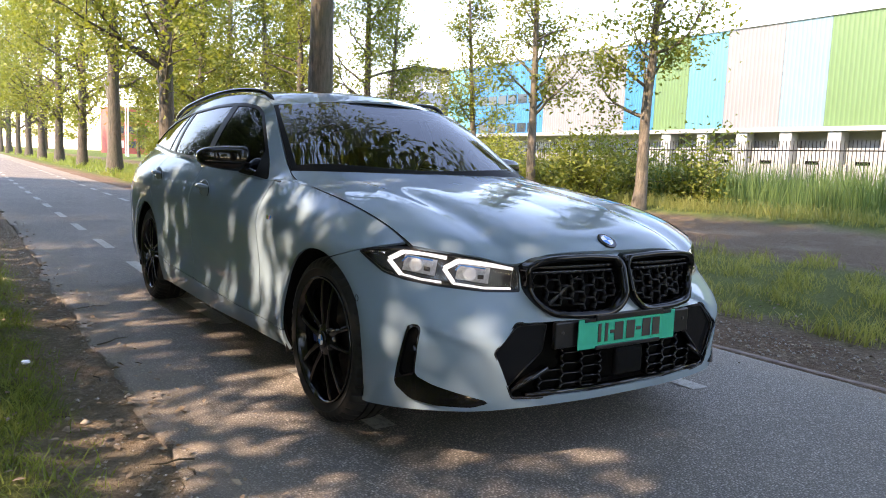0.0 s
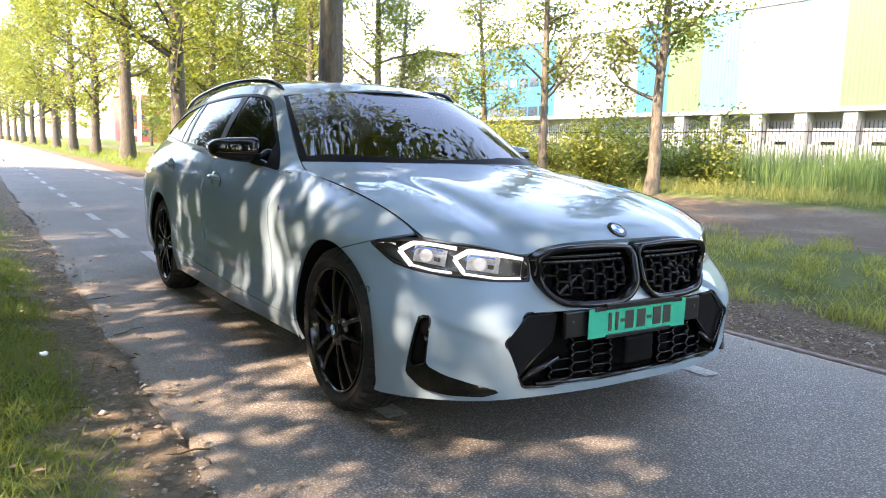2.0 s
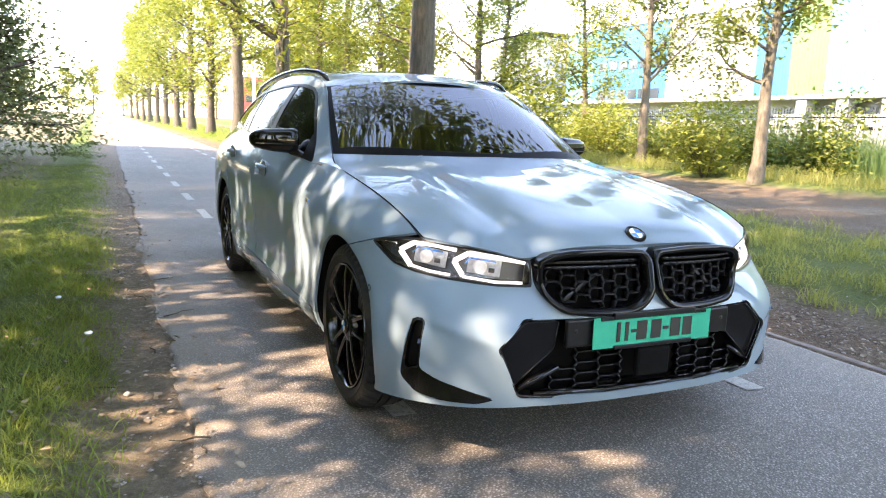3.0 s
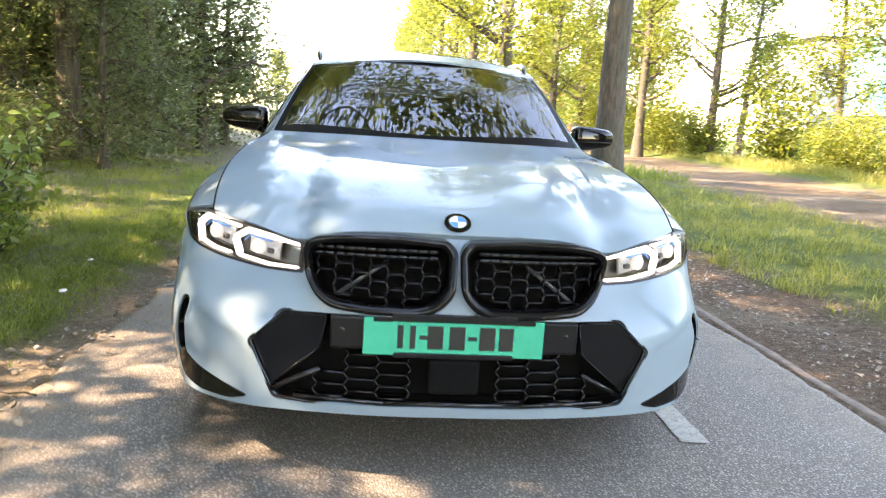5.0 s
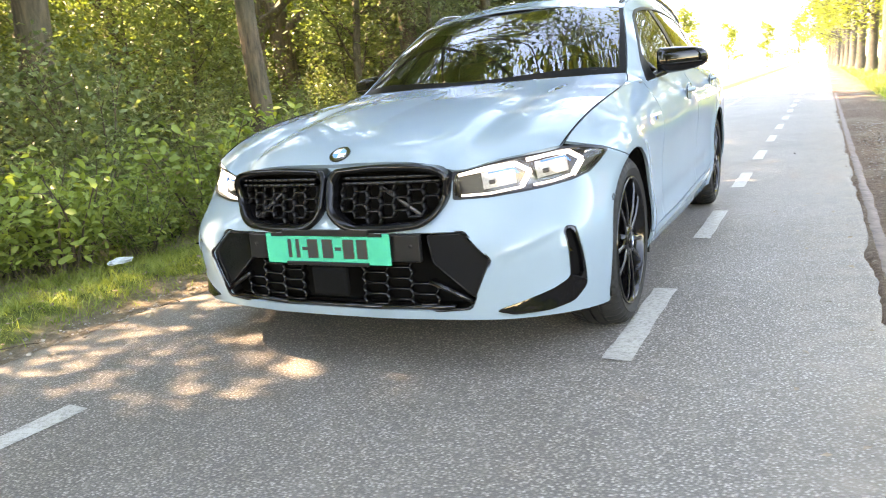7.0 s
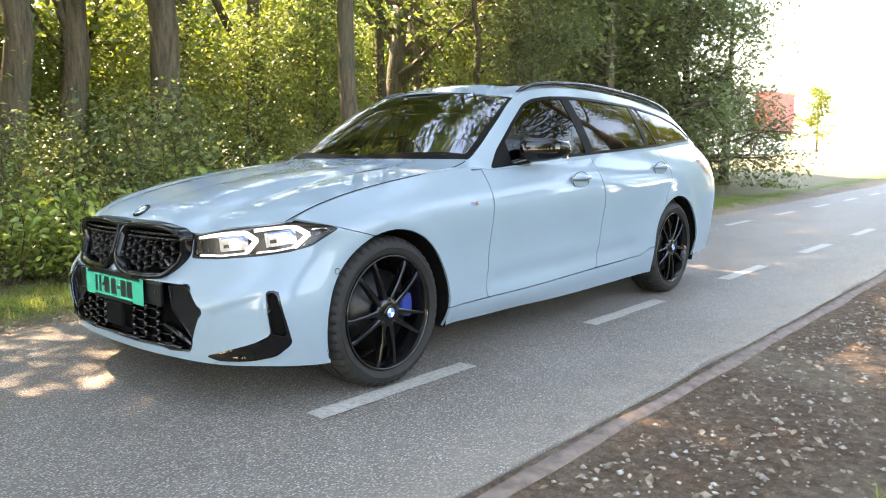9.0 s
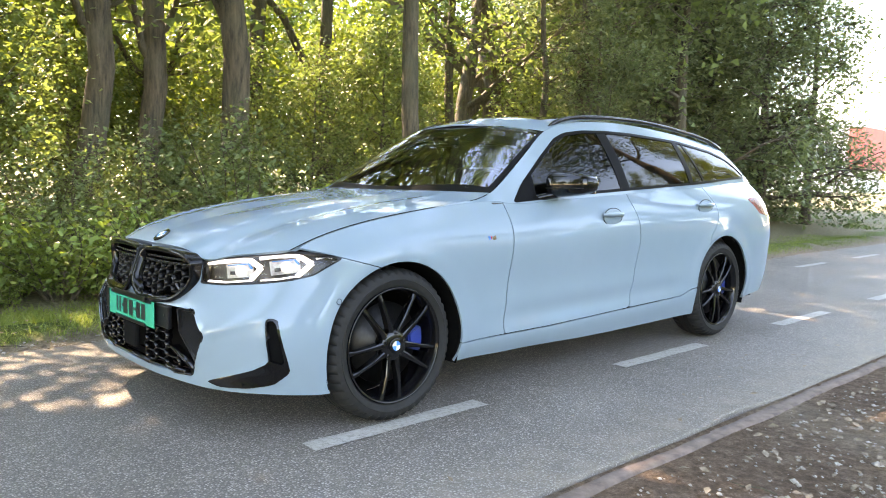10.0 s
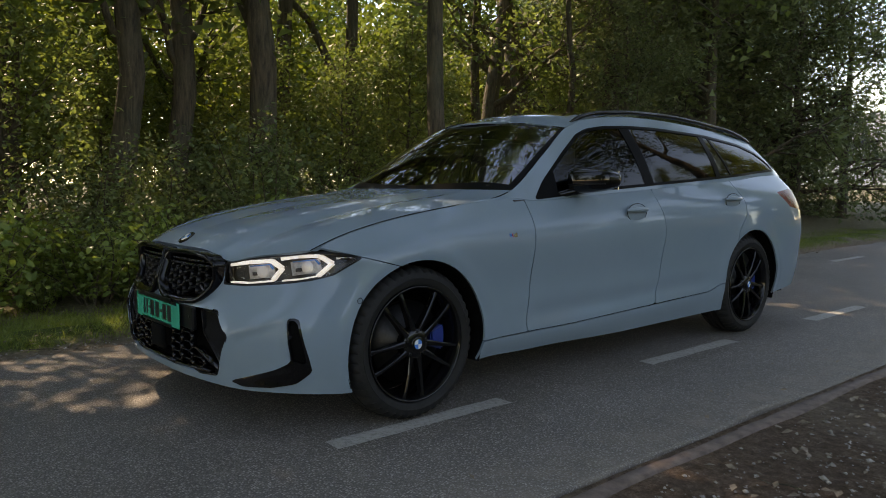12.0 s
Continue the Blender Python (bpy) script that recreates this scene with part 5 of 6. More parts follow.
def build_top(car, head):
    # windscreen
    base = curve([(0, .578, .972), (.25, .585, .973), (.45, .612, .973), (.62, .668, .975), (.722, .735, .978)])
    top = curve([(0, 1.165, 1.362), (.2, 1.172, 1.359), (.4, 1.205, 1.349), (.52, 1.245, 1.332), (.598, 1.29, 1.322)])
    mid = curve([(0, .578, .972), (0, .78, 1.115), (0, .98, 1.251), (0, 1.165, 1.362)])
    pil = curve([(.722, .735, .978), (.706, .82, 1.032), (.679, .95, 1.117), (.644, 1.10, 1.214), (.598, 1.29, 1.322)])
    g = coons(base, top, mid, pil, 40, 40)
    g[0, :, 0] = 0

    def mirrored(g, inv):
        n, m, _ = g.shape
        v = np.concatenate([g.reshape(-1, 3), (g * np.array([-1, 1, 1])).reshape(-1, 3)])
        f = [tuple(q) for q in grid_faces(n, m)]
        f2 = [tuple(n * m + i for i in reversed(q)) for q in f]
        at = {n * m + j: j for j in range(m)}
        fs = [tuple(at.get(i, i) for i in q) for q in f + f2]
        s = Sheet(v, fs).packed()
        if (s.normals()[:, 2].mean() < 0) != inv:
            s = Sheet(s.v, [tuple(reversed(q)) for q in s.f])
        return s

    screen = mirrored(g, False)
    rimf = lambda p: np.maximum.reduce([np.abs(p[:, 0]) - np.interp(p[:, 1], [.6, .735, 1.1, 1.29], [.69, .69, .62, .575]), p[:, 1] - 1.15 - 0.35 * p[:, 0] ** 2, 0.615 + 0.30 * p[:, 0] ** 2 - p[:, 1]])
    pane, band = screen.split(rimf)
    part("windscreen", pane.data("windscreen", 0), WINDSCREEN, car, "windscreen")
    part("windscreen_band", band.data("windscreen_band", 0.004), TRIM_BLACK, car, "black edge band")
    # roof
    ys = np.linspace(1.155, 3.60, 90)
    us = np.linspace(0, 1, 40)
    hk = head[head[:, 1] > 1.15]
    ex, ez = np.interp(ys, hk[:, 1], hk[:, 0]), np.interp(ys, hk[:, 1], hk[:, 2])
    zc = np.interp(ys, [1.155, 1.3, 1.55, 1.9, 2.3, 2.8, 3.2, 3.60], [1.364, 1.416, 1.450, 1.463, 1.460, 1.438, 1.404, 1.348])
    zc = np.convolve(np.r_[[zc[0]] * 4, zc, [zc[-1]] * 4], np.ones(9) / 9, "valid")
    r = np.empty((40, 90, 3))
    for i, u in enumerate(us):
        r[i, :, 0] = u * (ex + 0.004)
        fr = np.interp(u, [0, 1], [0, 1]) ** 2.4
        yy = ys.copy()
        yy = ys + (1 - (ys - 1.155) / 2.445) * 0.13 * u**2
        r[i, :, 1] = yy
        r[i, :, 2] = zc * (1 - fr) + (np.interp(yy, hk[:, 1], hk[:, 2]) + 0.001) * fr
        r[i, :, 0] = u * (np.interp(yy, hk[:, 1], hk[:, 0]) + 0.004)
    roof = mirrored(r, False)
    glass, metal = roof.split(lambda p: poly_sd(np.abs(p[:, 0]), p[:, 1], rounded([(-.1, 1.40), (.44, 1.44), (.44, 2.75), (-.1, 2.75)], .06)))
    part("roof", metal.data("roof", 0.01), PAINT, car, "painted roof")
    part("roof_lining", roof.moved(-0.02).data("roof_lining", 0), HEADLINER, car, "dark roof lining")
    part("sunroof", glass.moved(0.001).data("sunroof", 0), GLOSS_BLACK, car, "dark panoramic roof glass")
    # tailgate and rear window
    up = curve([(0, 3.60, 1.343), (.25, 3.60, 1.335), (.45, 3.605, 1.30), (.53, 3.62, 1.25)])
    low = curve([(0, 3.82, 1.052), (.3, 3.81, 1.052), (.55, 3.77, 1.05), (.66, 3.735, 1.05)])
    cen = curve([(0, 3.60, 1.343), (0, 3.70, 1.22), (0, 3.82, 1.052)])
    edg = curve([(.53, 3.62, 1.25), (.60, 3.68, 1.15), (.66, 3.735, 1.05)])
    back = mirrored(coons(up, low, cen, edg, 20, 20), False)
    pane, metal = back.split(lambda p: poly_sd(np.abs(p[:, 0]), p[:, 2], [(-.1, 1.30), (.44, 1.28), (.54, 1.09), (-.1, 1.09)]))
    part("rear_window", pane.data("rear_window", 0), WINDSCREEN, car, "rear window")
    part("tailgate", metal.data("tailgate", 0.01), PAINT, car)
    # roof rails
    path = curve([(.565, 1.36, 1.352), (.572, 1.44, 1.388), (.584, 1.60, 1.418), (.596, 1.95, 1.437), (.598, 2.4, 1.430), (.592, 2.86, 1.398), (.578, 3.2, 1.358), (.556, 3.44, 1.308)])
    p = path(np.linspace(0, 1, 40))
    for s in (1, -1):
        v, q = tube(p * np.array([s, 1, 1]), np.r_[0.006, np.full(38, 0.0135), 0.006], 10)
        part("roof_rail", tube_mesh("roof_rail", [(v, q)]), GLOSS_BLACK, car, "gloss black roof rail")


def lathe(profile, n=64):
    """Turns a profile of (across, radius) about the x axis."""
    prof = np.array(profile, float)
    a = np.linspace(0, 2 * np.pi, n, endpoint=False)
    v = np.stack([np.repeat(prof[:, 0][:, None], n, 1), prof[:, 1][:, None] * np.cos(a), prof[:, 1][:, None] * np.sin(a)], -1)
    i = np.arange(len(prof) * n).reshape(len(prof), n)
    j = np.roll(i, -1, 1)
    q = np.stack([i[:-1], j[:-1], j[1:], i[1:]], -1).reshape(-1, 4)
    return v.reshape(-1, 3), q


def build_wheel(car, x, y, mirror, turn):
    """A low-profile tyre on a five double-spoke black rim, with disc and blue brake caliper. Outer face to +x."""
    w = new("wheel")
    w.parent = car
    w.matrix_basis = Matrix.Translation((x, y, 0.331)) @ Matrix.Rotation(math.pi if mirror else 0, 4, "Z")
    R = 0.331
    tyre = [(-.215, .245), (-.222, .27), (-.215, .305), (-.195, .322), (-.17, R - .002)]
    for g in (-.15, -.112, -.072):
        tyre += [(g - .004, R - .0005), (g - .0035, R - .008), (g + .0035, R - .008), (g + .004, R - .0005)]
    tyre += [(-.045, R - .002), (-.022, .322), (-.006, .306), (.0, .284), (.0035, .281), (.001, .277), (-.002, .262), (-.006, .254), (-.012, .249), (-.02, .246)]
    tv, tq = lathe(tyre, 144)
    ring = np.arange(len(tv)) // 144
    slot = ((np.arange(len(tv)) % 144) % 3 == 0) & (((ring >= 2) & (ring <= 4)) | ((ring >= 17) & (ring <= 19)))
    tv[slot, 1:] *= np.where(ring[slot] == 19, 0.985, 0.968)[:, None]
    tyre_me = tube_mesh("tyre", [(tv, tq)])
    tyre_me.set_sharp_from_angle(angle=radians(30))
    part("tyre", tyre_me, RUBBER, w, "black low-profile tyre with cut tread")
    rim = part("rim", tube_mesh("rim", [lathe([(-.20, .243), (-.19, .232), (-.14, .222), (-.06, .222), (-.03, .228), (-.014, .236), (-.004, .240), (.001, .245), (-.002, .2495), (-.008, .250)], 96)]), RIM, w, "gloss black alloy rim")
    for k in range(5):
        a0 = turn + k * 2 * math.pi / 5
        for s in (-1, 1):
            # each spoke a tapered bar from the hub out to the rim, two to a pair
            p0 = np.array([-.012, .052 * math.cos(a0 + s * .36), .052 * math.sin(a0 + s * .36)])
            p1 = np.array([-.010, .236 * math.cos(a0 + s * .21), .236 * math.sin(a0 + s * .21)])
            d = (p1 - p0) / np.linalg.norm(p1 - p0)
            tan = np.cross([1, 0, 0], d)
            v, f = [], []
            for t, ww, top, deep in ((0, .0135, .0, .035), (.45, .0085, .006, .03), (.85, .0078, .003, .026), (1, .0115, -.002, .03)):
                c = p0 + (p1 - p0) * t
                for e, h in ((-1, -deep), (-1, top - .004), (-.45, top), (.45, top), (1, top - .004), (1, -deep)):
                    v.append(c + tan * ww * e + np.array([h, 0, 0]))
            for r in range(3):
                for e in range(6):
                    f.append((r * 6 + e, r * 6 + (e + 1) % 6, (r + 1) * 6 + (e + 1) % 6, (r + 1) * 6 + e))
            part("spoke", mesh_of("spoke", v, f), RIM, w)
    part("hub", tube_mesh("hub", [lathe([(-.06, .07), (-.02, .068), (-.012, .06), (-.008, .035), (-.008, .0001)], 40)]), RIM, w)
    cap = part("hub_cap", tube_mesh("hub_cap", [lathe([(-.008, .0335), (-.003, .033), (-.001, .029), (-.0005, .0001)], 32)]), GLOSS_BLACK, w, "round hub cap with blue and white quarters")
    for k in range(4):
        a = [k * math.pi / 2 + t * math.pi / 2 for t in np.linspace(0, 1, 7)]
        v = [(.0006, 0, 0)] + [(.0006, .021 * math.cos(t), .021 * math.sin(t)) for t in a]
        part("cap_quarter", mesh_of("cap_quarter", v, [tuple(range(8))]), (BADGE_BLUE, BADGE_WHITE)[k % 2], cap)
    for k in range(5):
        a = turn + (k + .5) * 2 * math.pi / 5
        v, q = lathe([(-.022, .010), (-.010, .009), (-.010, .0001)], 8)
        part("wheel_bolt", tube_mesh("wheel_bolt", [(v + np.array([0, .052 * math.cos(a), .052 * math.sin(a)]), q)]), SATIN_BLACK, w)
    part("brake_disc", tube_mesh("brake_disc", [lathe([(-.105, .07), (-.105, .178), (-.085, .178), (-.085, .09), (-.07, .085), (-.07, .0001)], 64)]), STEEL, w, "worn steel brake disc")
    v, f = [], []
    ang = np.linspace(-.31, .31, 9)
    for xx in (-.135, -.052):
        for rr in (.115, .192):
            for t in ang:
                tt = t + (0.0 if not mirror else math.pi)
                v.append((xx, rr * math.cos(tt), rr * math.sin(tt)))
    n = len(ang)
    for k in range(n - 1):
        for a, b in ((0, 1), (3, 2), (2, 0), (1, 3)):
            f.append((a * n + k, a * n + k + 1, b * n + k + 1, b * n + k))
    f += [(0, n, 3 * n, 2 * n), (n - 1, 2 * n - 1, 4 * n - 1, 3 * n - 1)]
    bm = bmesh.new()
    me = mesh_of("caliper", v, f)
    bm.from_mesh(me)
    bmesh.ops.recalc_face_normals(bm, faces=bm.faces[:])
    bmesh.ops.bevel(bm, geom=[e for e in bm.edges if e.is_manifold and e.calc_face_angle(0) > 0.6], offset=0.008, segments=2, affect="EDGES")
    part("brake_caliper", bm, CALIPER_BLUE, w, "blue brake caliper")
    part("backing", tube_mesh("backing", [lathe([(-.215, .24), (-.214, .0001)], 40)]), MATT_BLACK, w)
    return w


def front_y(whole, x, z):
    """How far forward the nose lies at a width and height."""
    v = whole.v[(whole.v[:, 1] < -0.3)]
    d = np.hypot(v[:, 0] - abs(x), v[:, 2] - z)
    i = np.argsort(d)[:4]
    w = 1 / (d[i] + 1e-4)
    return float((v[i, 1] * w).sum() / w.sum())


def bar(a, b, wide, deep, back=(0, 1, 0)):
    """A thin bar from a to b, wide across, going deep backwards."""
    a, b, back = np.array(a, float), np.array(b, float), np.array(back, float)
    d = b - a
    s = np.cross(d, back)
    s = s / (np.linalg.norm(s) + 1e-9) * wide / 2
    k = back * deep
    v = np.array([a - s, a + s, b + s, b - s, a - s + k, a + s + k, b + s + k, b - s + k])
    q = np.array([(0, 1, 2, 3), (7, 6, 5, 4), (0, 4, 5, 1), (1, 5, 6, 2), (2, 6, 7, 3), (3, 7, 4, 0)])
    return v, q


def hex_net(poly, w, h, margin, deep_y, flat=0.5):
    """Edges of a net of six-sided cells within a polygon of (x, z)."""
    P = np.array(poly)
    segs = []
    x0, x1, z0, z1 = P[:, 0].min(), P[:, 0].max(), P[:, 1].min(), P[:, 1].max()
    seen = set()
    nx, nz = int((x1 - x0) / w) + 3, int((z1 - z0) / h) + 3
    for i in range(-1, nx):
        for j in range(-1, nz):
            cx, cz = x0 + i * w, z0 + j * h + (h / 2 if i % 2 else 0)
            c = [(cx - w * (0.5 + flat / 6), cz), (cx - w * (0.5 - flat / 6), cz + h / 2), (cx + w * (0.5 - flat / 6), cz + h / 2), (cx + w * (0.5 + flat / 6), cz)]
            for a, b in zip(c, c[1:]):
                key = (round(a[0], 3), round(a[1], 3), round(b[0], 3), round(b[1], 3))
                if key in seen:
                    continue
                seen.add(key)
                m = np.array([[a[0], b[0], (a[0] + b[0]) / 2], [a[1], b[1], (a[1] + b[1]) / 2]])
                if (poly_sd(m[0], m[1], poly) < -margin).all():
                    segs.append((a, b))
    return segs


def build_nose(car, whole, mouth):
    fy = lambda x, z: front_y(whole, x, z)
    # the kidneys stand more upright than the nose behind them
    ky = lambda x, z: fy(x, z) - 0.046 * min(max((z - .51) / .2, 0), 1)
    # kidneys
    for s in (1, -1):
        kid = part("kidney_grille", mesh_of("kidney_grille", [(0, 0, 0)], []), None, car, "gloss black kidney grille")
        out = rounded(KIDNEY, .03)
        n = len(out)
        mid = np.mean(out, 0)
        v, f = [], []
        for sx, prof in ((0.995, 0.016), (1.0, 0.004), (1.012, -0.010), (0.985, -0.020), (0.91, -0.016), (0.865, 0.004), (0.865, 0.078)):
            for x, z in out:
                xx, zz = mid[0] + (x - mid[0]) * (1 + (sx - 1) * 0.8), mid[1] + (z - mid[1]) * (1 + (sx - 1) * 1.7)
                v.append((s * xx, (fy(x, z) if prof > 0.01 and prof < 0.02 else ky(x, z)) + prof, zz))
        for r in range(6):
            for k in range(n):
                q = (r * n + k, r * n + (k + 1) % n, (r + 1) * n + (k + 1) % n, (r + 1) * n + k)
                f.append(q if s > 0 else tuple(reversed(q)))
        me = mesh_of("grille_frame", v, f, True)
        part("grille_frame", me, FRAME_BLACK, kid, "thick gloss black frame")
        inner = [(mid[0] + (x - mid[0]) * 0.90, mid[1] + (z - mid[1]) * 0.80) for x, z in out]
        back = [(s * x, ky(x, z) + 0.075, z) for x, z in inner]
        part("grille_back", mesh_of("grille_back", back, [tuple(range(n))]), MATT_BLACK, kid)
        for z in (.690, .672):
            a = [(x, z) for x in np.linspace(.06, .42, 13)]
            pcs = [bar((s * p[0], ky(*p) + 0.004, z), (s * q[0], ky(*q) + 0.004, z), 0.010, 0.03) for p, q in zip(a, a[1:])]
            part("grille_blade", tube_mesh("grille_blade", pcs, False), GLOSS_BLACK, kid)
        net = hex_net(inner, 0.050, 0.044, 0.0, 0.0)
        pcs = [bar((s * a[0], ky(*a) + 0.016, a[1]), (s * b[0], ky(*b) + 0.016, b[1]), 0.0042, 0.03) for a, b in net if max(a[1], b[1]) < .668]
        part("grille_net", tube_mesh("grille_net", pcs, False), SATIN_BLACK, kid, "black honeycomb net")
        pcs = [bar((s * .205, ky(.2, .655) + .03, .655), (s * .345, ky(.34, .555) + .03, .555), .012, .012)]
        part("grille_strut", tube_mesh("grille_strut", pcs, False), LAMP_GREY, kid, "grey diagonal strut behind the net")
    # lower intake
    inn = [(x, z) for x, z in INTAKE if x >= 0]
    full = [(-.50, .505), (.50, .505), (.594, .413), (.518, .249), (.42, .243), (-.42, .243), (-.518, .249), (-.594, .413)]
    out = rounded(full, .012)
    n = len(out)
    v = [(x, fy(x, z) + d, z) for d in (-.003, .005, .075) for x, z in out]
    f = [(r * n + k, r * n + (k + 1) % n, (r + 1) * n + (k + 1) % n, (r + 1) * n + k) for r in range(2) for k in range(n)]
    intake = part("air_intake", mesh_of("air_intake", v, f), SATIN_BLACK, car, "wide black air intake")
    part("intake_back", mesh_of("intake_back", [(x, fy(x, z) + .074, z) for x, z in out], [tuple(range(n))]), MATT_BLACK, intake)
    rim = [bar((a[0], fy(*a) - .002, a[1]), (b[0], fy(*b) - .002, b[1]), 0.007, 0.012) for a, b in zip(out, out[1:] + out[:1])]
    part("intake_rim", tube_mesh("intake_rim", rim, False), GLOSS_BLACK, intake)
    for s in (1, -1):
        net = hex_net([(.085, .405), (.36, .405), (.47, .258), (.085, .258)], 0.090, 0.037, -0.004, 0.0, 0.42)
        pcs = [bar((s * a[0], fy(*a) + .022, a[1]), (s * b[0], fy(*b) + .022, b[1]), 0.0034, 0.03) for a, b in net]
        part("intake_net", tube_mesh("intake_net", pcs, False), GLOSS_BLACK, intake, "gloss black wide-cell net")
        rim_pts = rounded([(.372, .495), (.495, .495), (.582, .413), (.525, .282), (.388, .40)], .012)
        y0, y1 = fy(.38, .45) + .030, fy(.58, .41) + .020
        cy = lambda x: y0 + (y1 - y0) * (x - .372) / .21
        m = len(rim_pts)
        v = [(s * x, cy(x) + d, z) for d in (0, .02) for x, z in rim_pts]
        f = [tuple(range(m)) if s > 0 else tuple(reversed(range(m)))] + [(k, (k + 1) % m, m + (k + 1) % m, m + k) for k in range(m)]
        part("intake_cheek", mesh_of("intake_cheek", v, f), CHEEK_BLACK, intake, "smooth black side panel")
        edge = [bar((s * a[0], cy(a[0]) - .003, a[1]), (s * b[0], cy(b[0]) - .003, b[1]), .004, .02) for a, b in zip(rim_pts, rim_pts[1:] + rim_pts[:1])]
        part("cheek_rim", tube_mesh("cheek_rim", edge, False), SATIN_BLACK, intake)
        pcs = [bar((s * .385, fy(.385, .335) + .006, .345), (s * .525, fy(.525, .27) + .004, .268), 0.012, 0.035)]
        part("intake_fin", tube_mesh("intake_fin", pcs, False), GLOSS_BLACK, intake, "slanted gloss black fin")
    part("nose_bar", box_bm(.72, .02, .095, (0, fy(.1, .46) + .020, .455), .006), SATIN_BLACK, intake)
    part("radar_cover", box_bm(.15, .022, .105, (0, fy(0, .33) + .016, .335), .012), MATT_BLACK, intake, "square black radar cover")
    pcs = [bar((-.46, fy(.46, .252) + .004, .253), (-.2, fy(.2, .25) + .002, .25), .012, .03), bar((-.2, fy(.2, .25) + .002, .25), (.2, fy(.2, .25) + .002, .25), .012, .03), bar((.2, fy(.2, .25) + .002, .25), (.46, fy(.46, .252) + .004, .253), .012, .03)]
    part("intake_lip", tube_mesh("intake_lip", pcs, False), GLOSS_BLACK, intake)
    for s in (1, -1):
        vv, q = lathe([(0, .011), (-.004, .010), (-.005, .0001)], 14)
        vv = vv[:, [1, 0, 2]] + np.array([s * .325, fy(.325, .465) + .002, .463])
        part("parking_sensor", tube_mesh("parking_sensor", [(vv, q)]), SATIN_BLACK, intake)
    # number plate with its dark bars, in a holder
    plate = part("number_plate", box_bm(.52, .004, .11, (-.005, -.776, .4525), .0018), PLATE_GREEN, car, "bright green number plate with dark bars")
    y = -.7795
    part("plate_holder", box_bm(.36, .018, .022, (-.005, -.777, .509), .003), SATIN_BLACK, plate, "black plate holder")
    part("plate_holder", box_bm(.345, .012, .014, (-.005, -.778, .399), .002), SATIN_BLACK, plate)
    for x in (-.175, .165):
        part("plate_clip", box_bm(.055, .006, .012, (x - .035 if x < 0 else x + .035, -.779, .502), .001), SATIN_BLACK, plate)
    part("plate_mount", box_bm(.30, .05, .07, (-.005, -.748, .45)), MATT_BLACK, plate)
    for x, w in ((-.155, .016), (-.120, .016), (-.088, .026), (-.055, .045), (.008, .045), (.052, .026), (.095, .045), (.150, .042)):
        h = .012 if w == .026 else .068
        part("plate_bar", box_bm(w, .002, h, (x - .005, y, .4525), .0006, 1), PLATE_BLACK, plate)
    # round emblem on the bonnet edge
    m = Matrix.Translation((0, -.634, .7655)) @ Matrix.Rotation(radians(33), 4, "X")
    emb = part("emblem", mesh_of("emblem", [m @ Vector((p[1], p[0], p[2])) for p in [(0.041 * math.sin(t), 0.041 * math.cos(t), 0) for t in np.linspace(0, 2 * np.pi, 40, endpoint=False)] + [(0.040 * math.sin(t), 0.040 * math.cos(t), 0.005) for t in np.linspace(0, 2 * np.pi, 40, endpoint=False)]], [tuple(reversed(range(40, 80)))] + [(k, (k + 1) % 40, 40 + (k + 1) % 40, 40 + k) for k in range(40)]), GLOSS_BLACK, car, "round emblem with blue and white quarters")
    for k in range(4):
        t = [k * math.pi / 2 + u * math.pi / 2 for u in np.linspace(0, 1, 8)]
        part("emblem_quarter", mesh_of("emblem_quarter", [m @ Vector((0, 0, .0062))] + [m @ Vector((.025 * math.cos(u), .025 * math.sin(u), .0062)) for u in t], [tuple(range(9))]), (BADGE_BLUE, BADGE_WHITE)[k % 2], emb)
    ring = [m @ Vector((.0265 * math.cos(t), .0265 * math.sin(t), .006)) for t in np.linspace(0, 2 * np.pi, 41)]
    part("emblem_ring", tube_mesh("emblem_ring", [tube(ring, [.0012] * 41, 6)]), CHROME, emb)


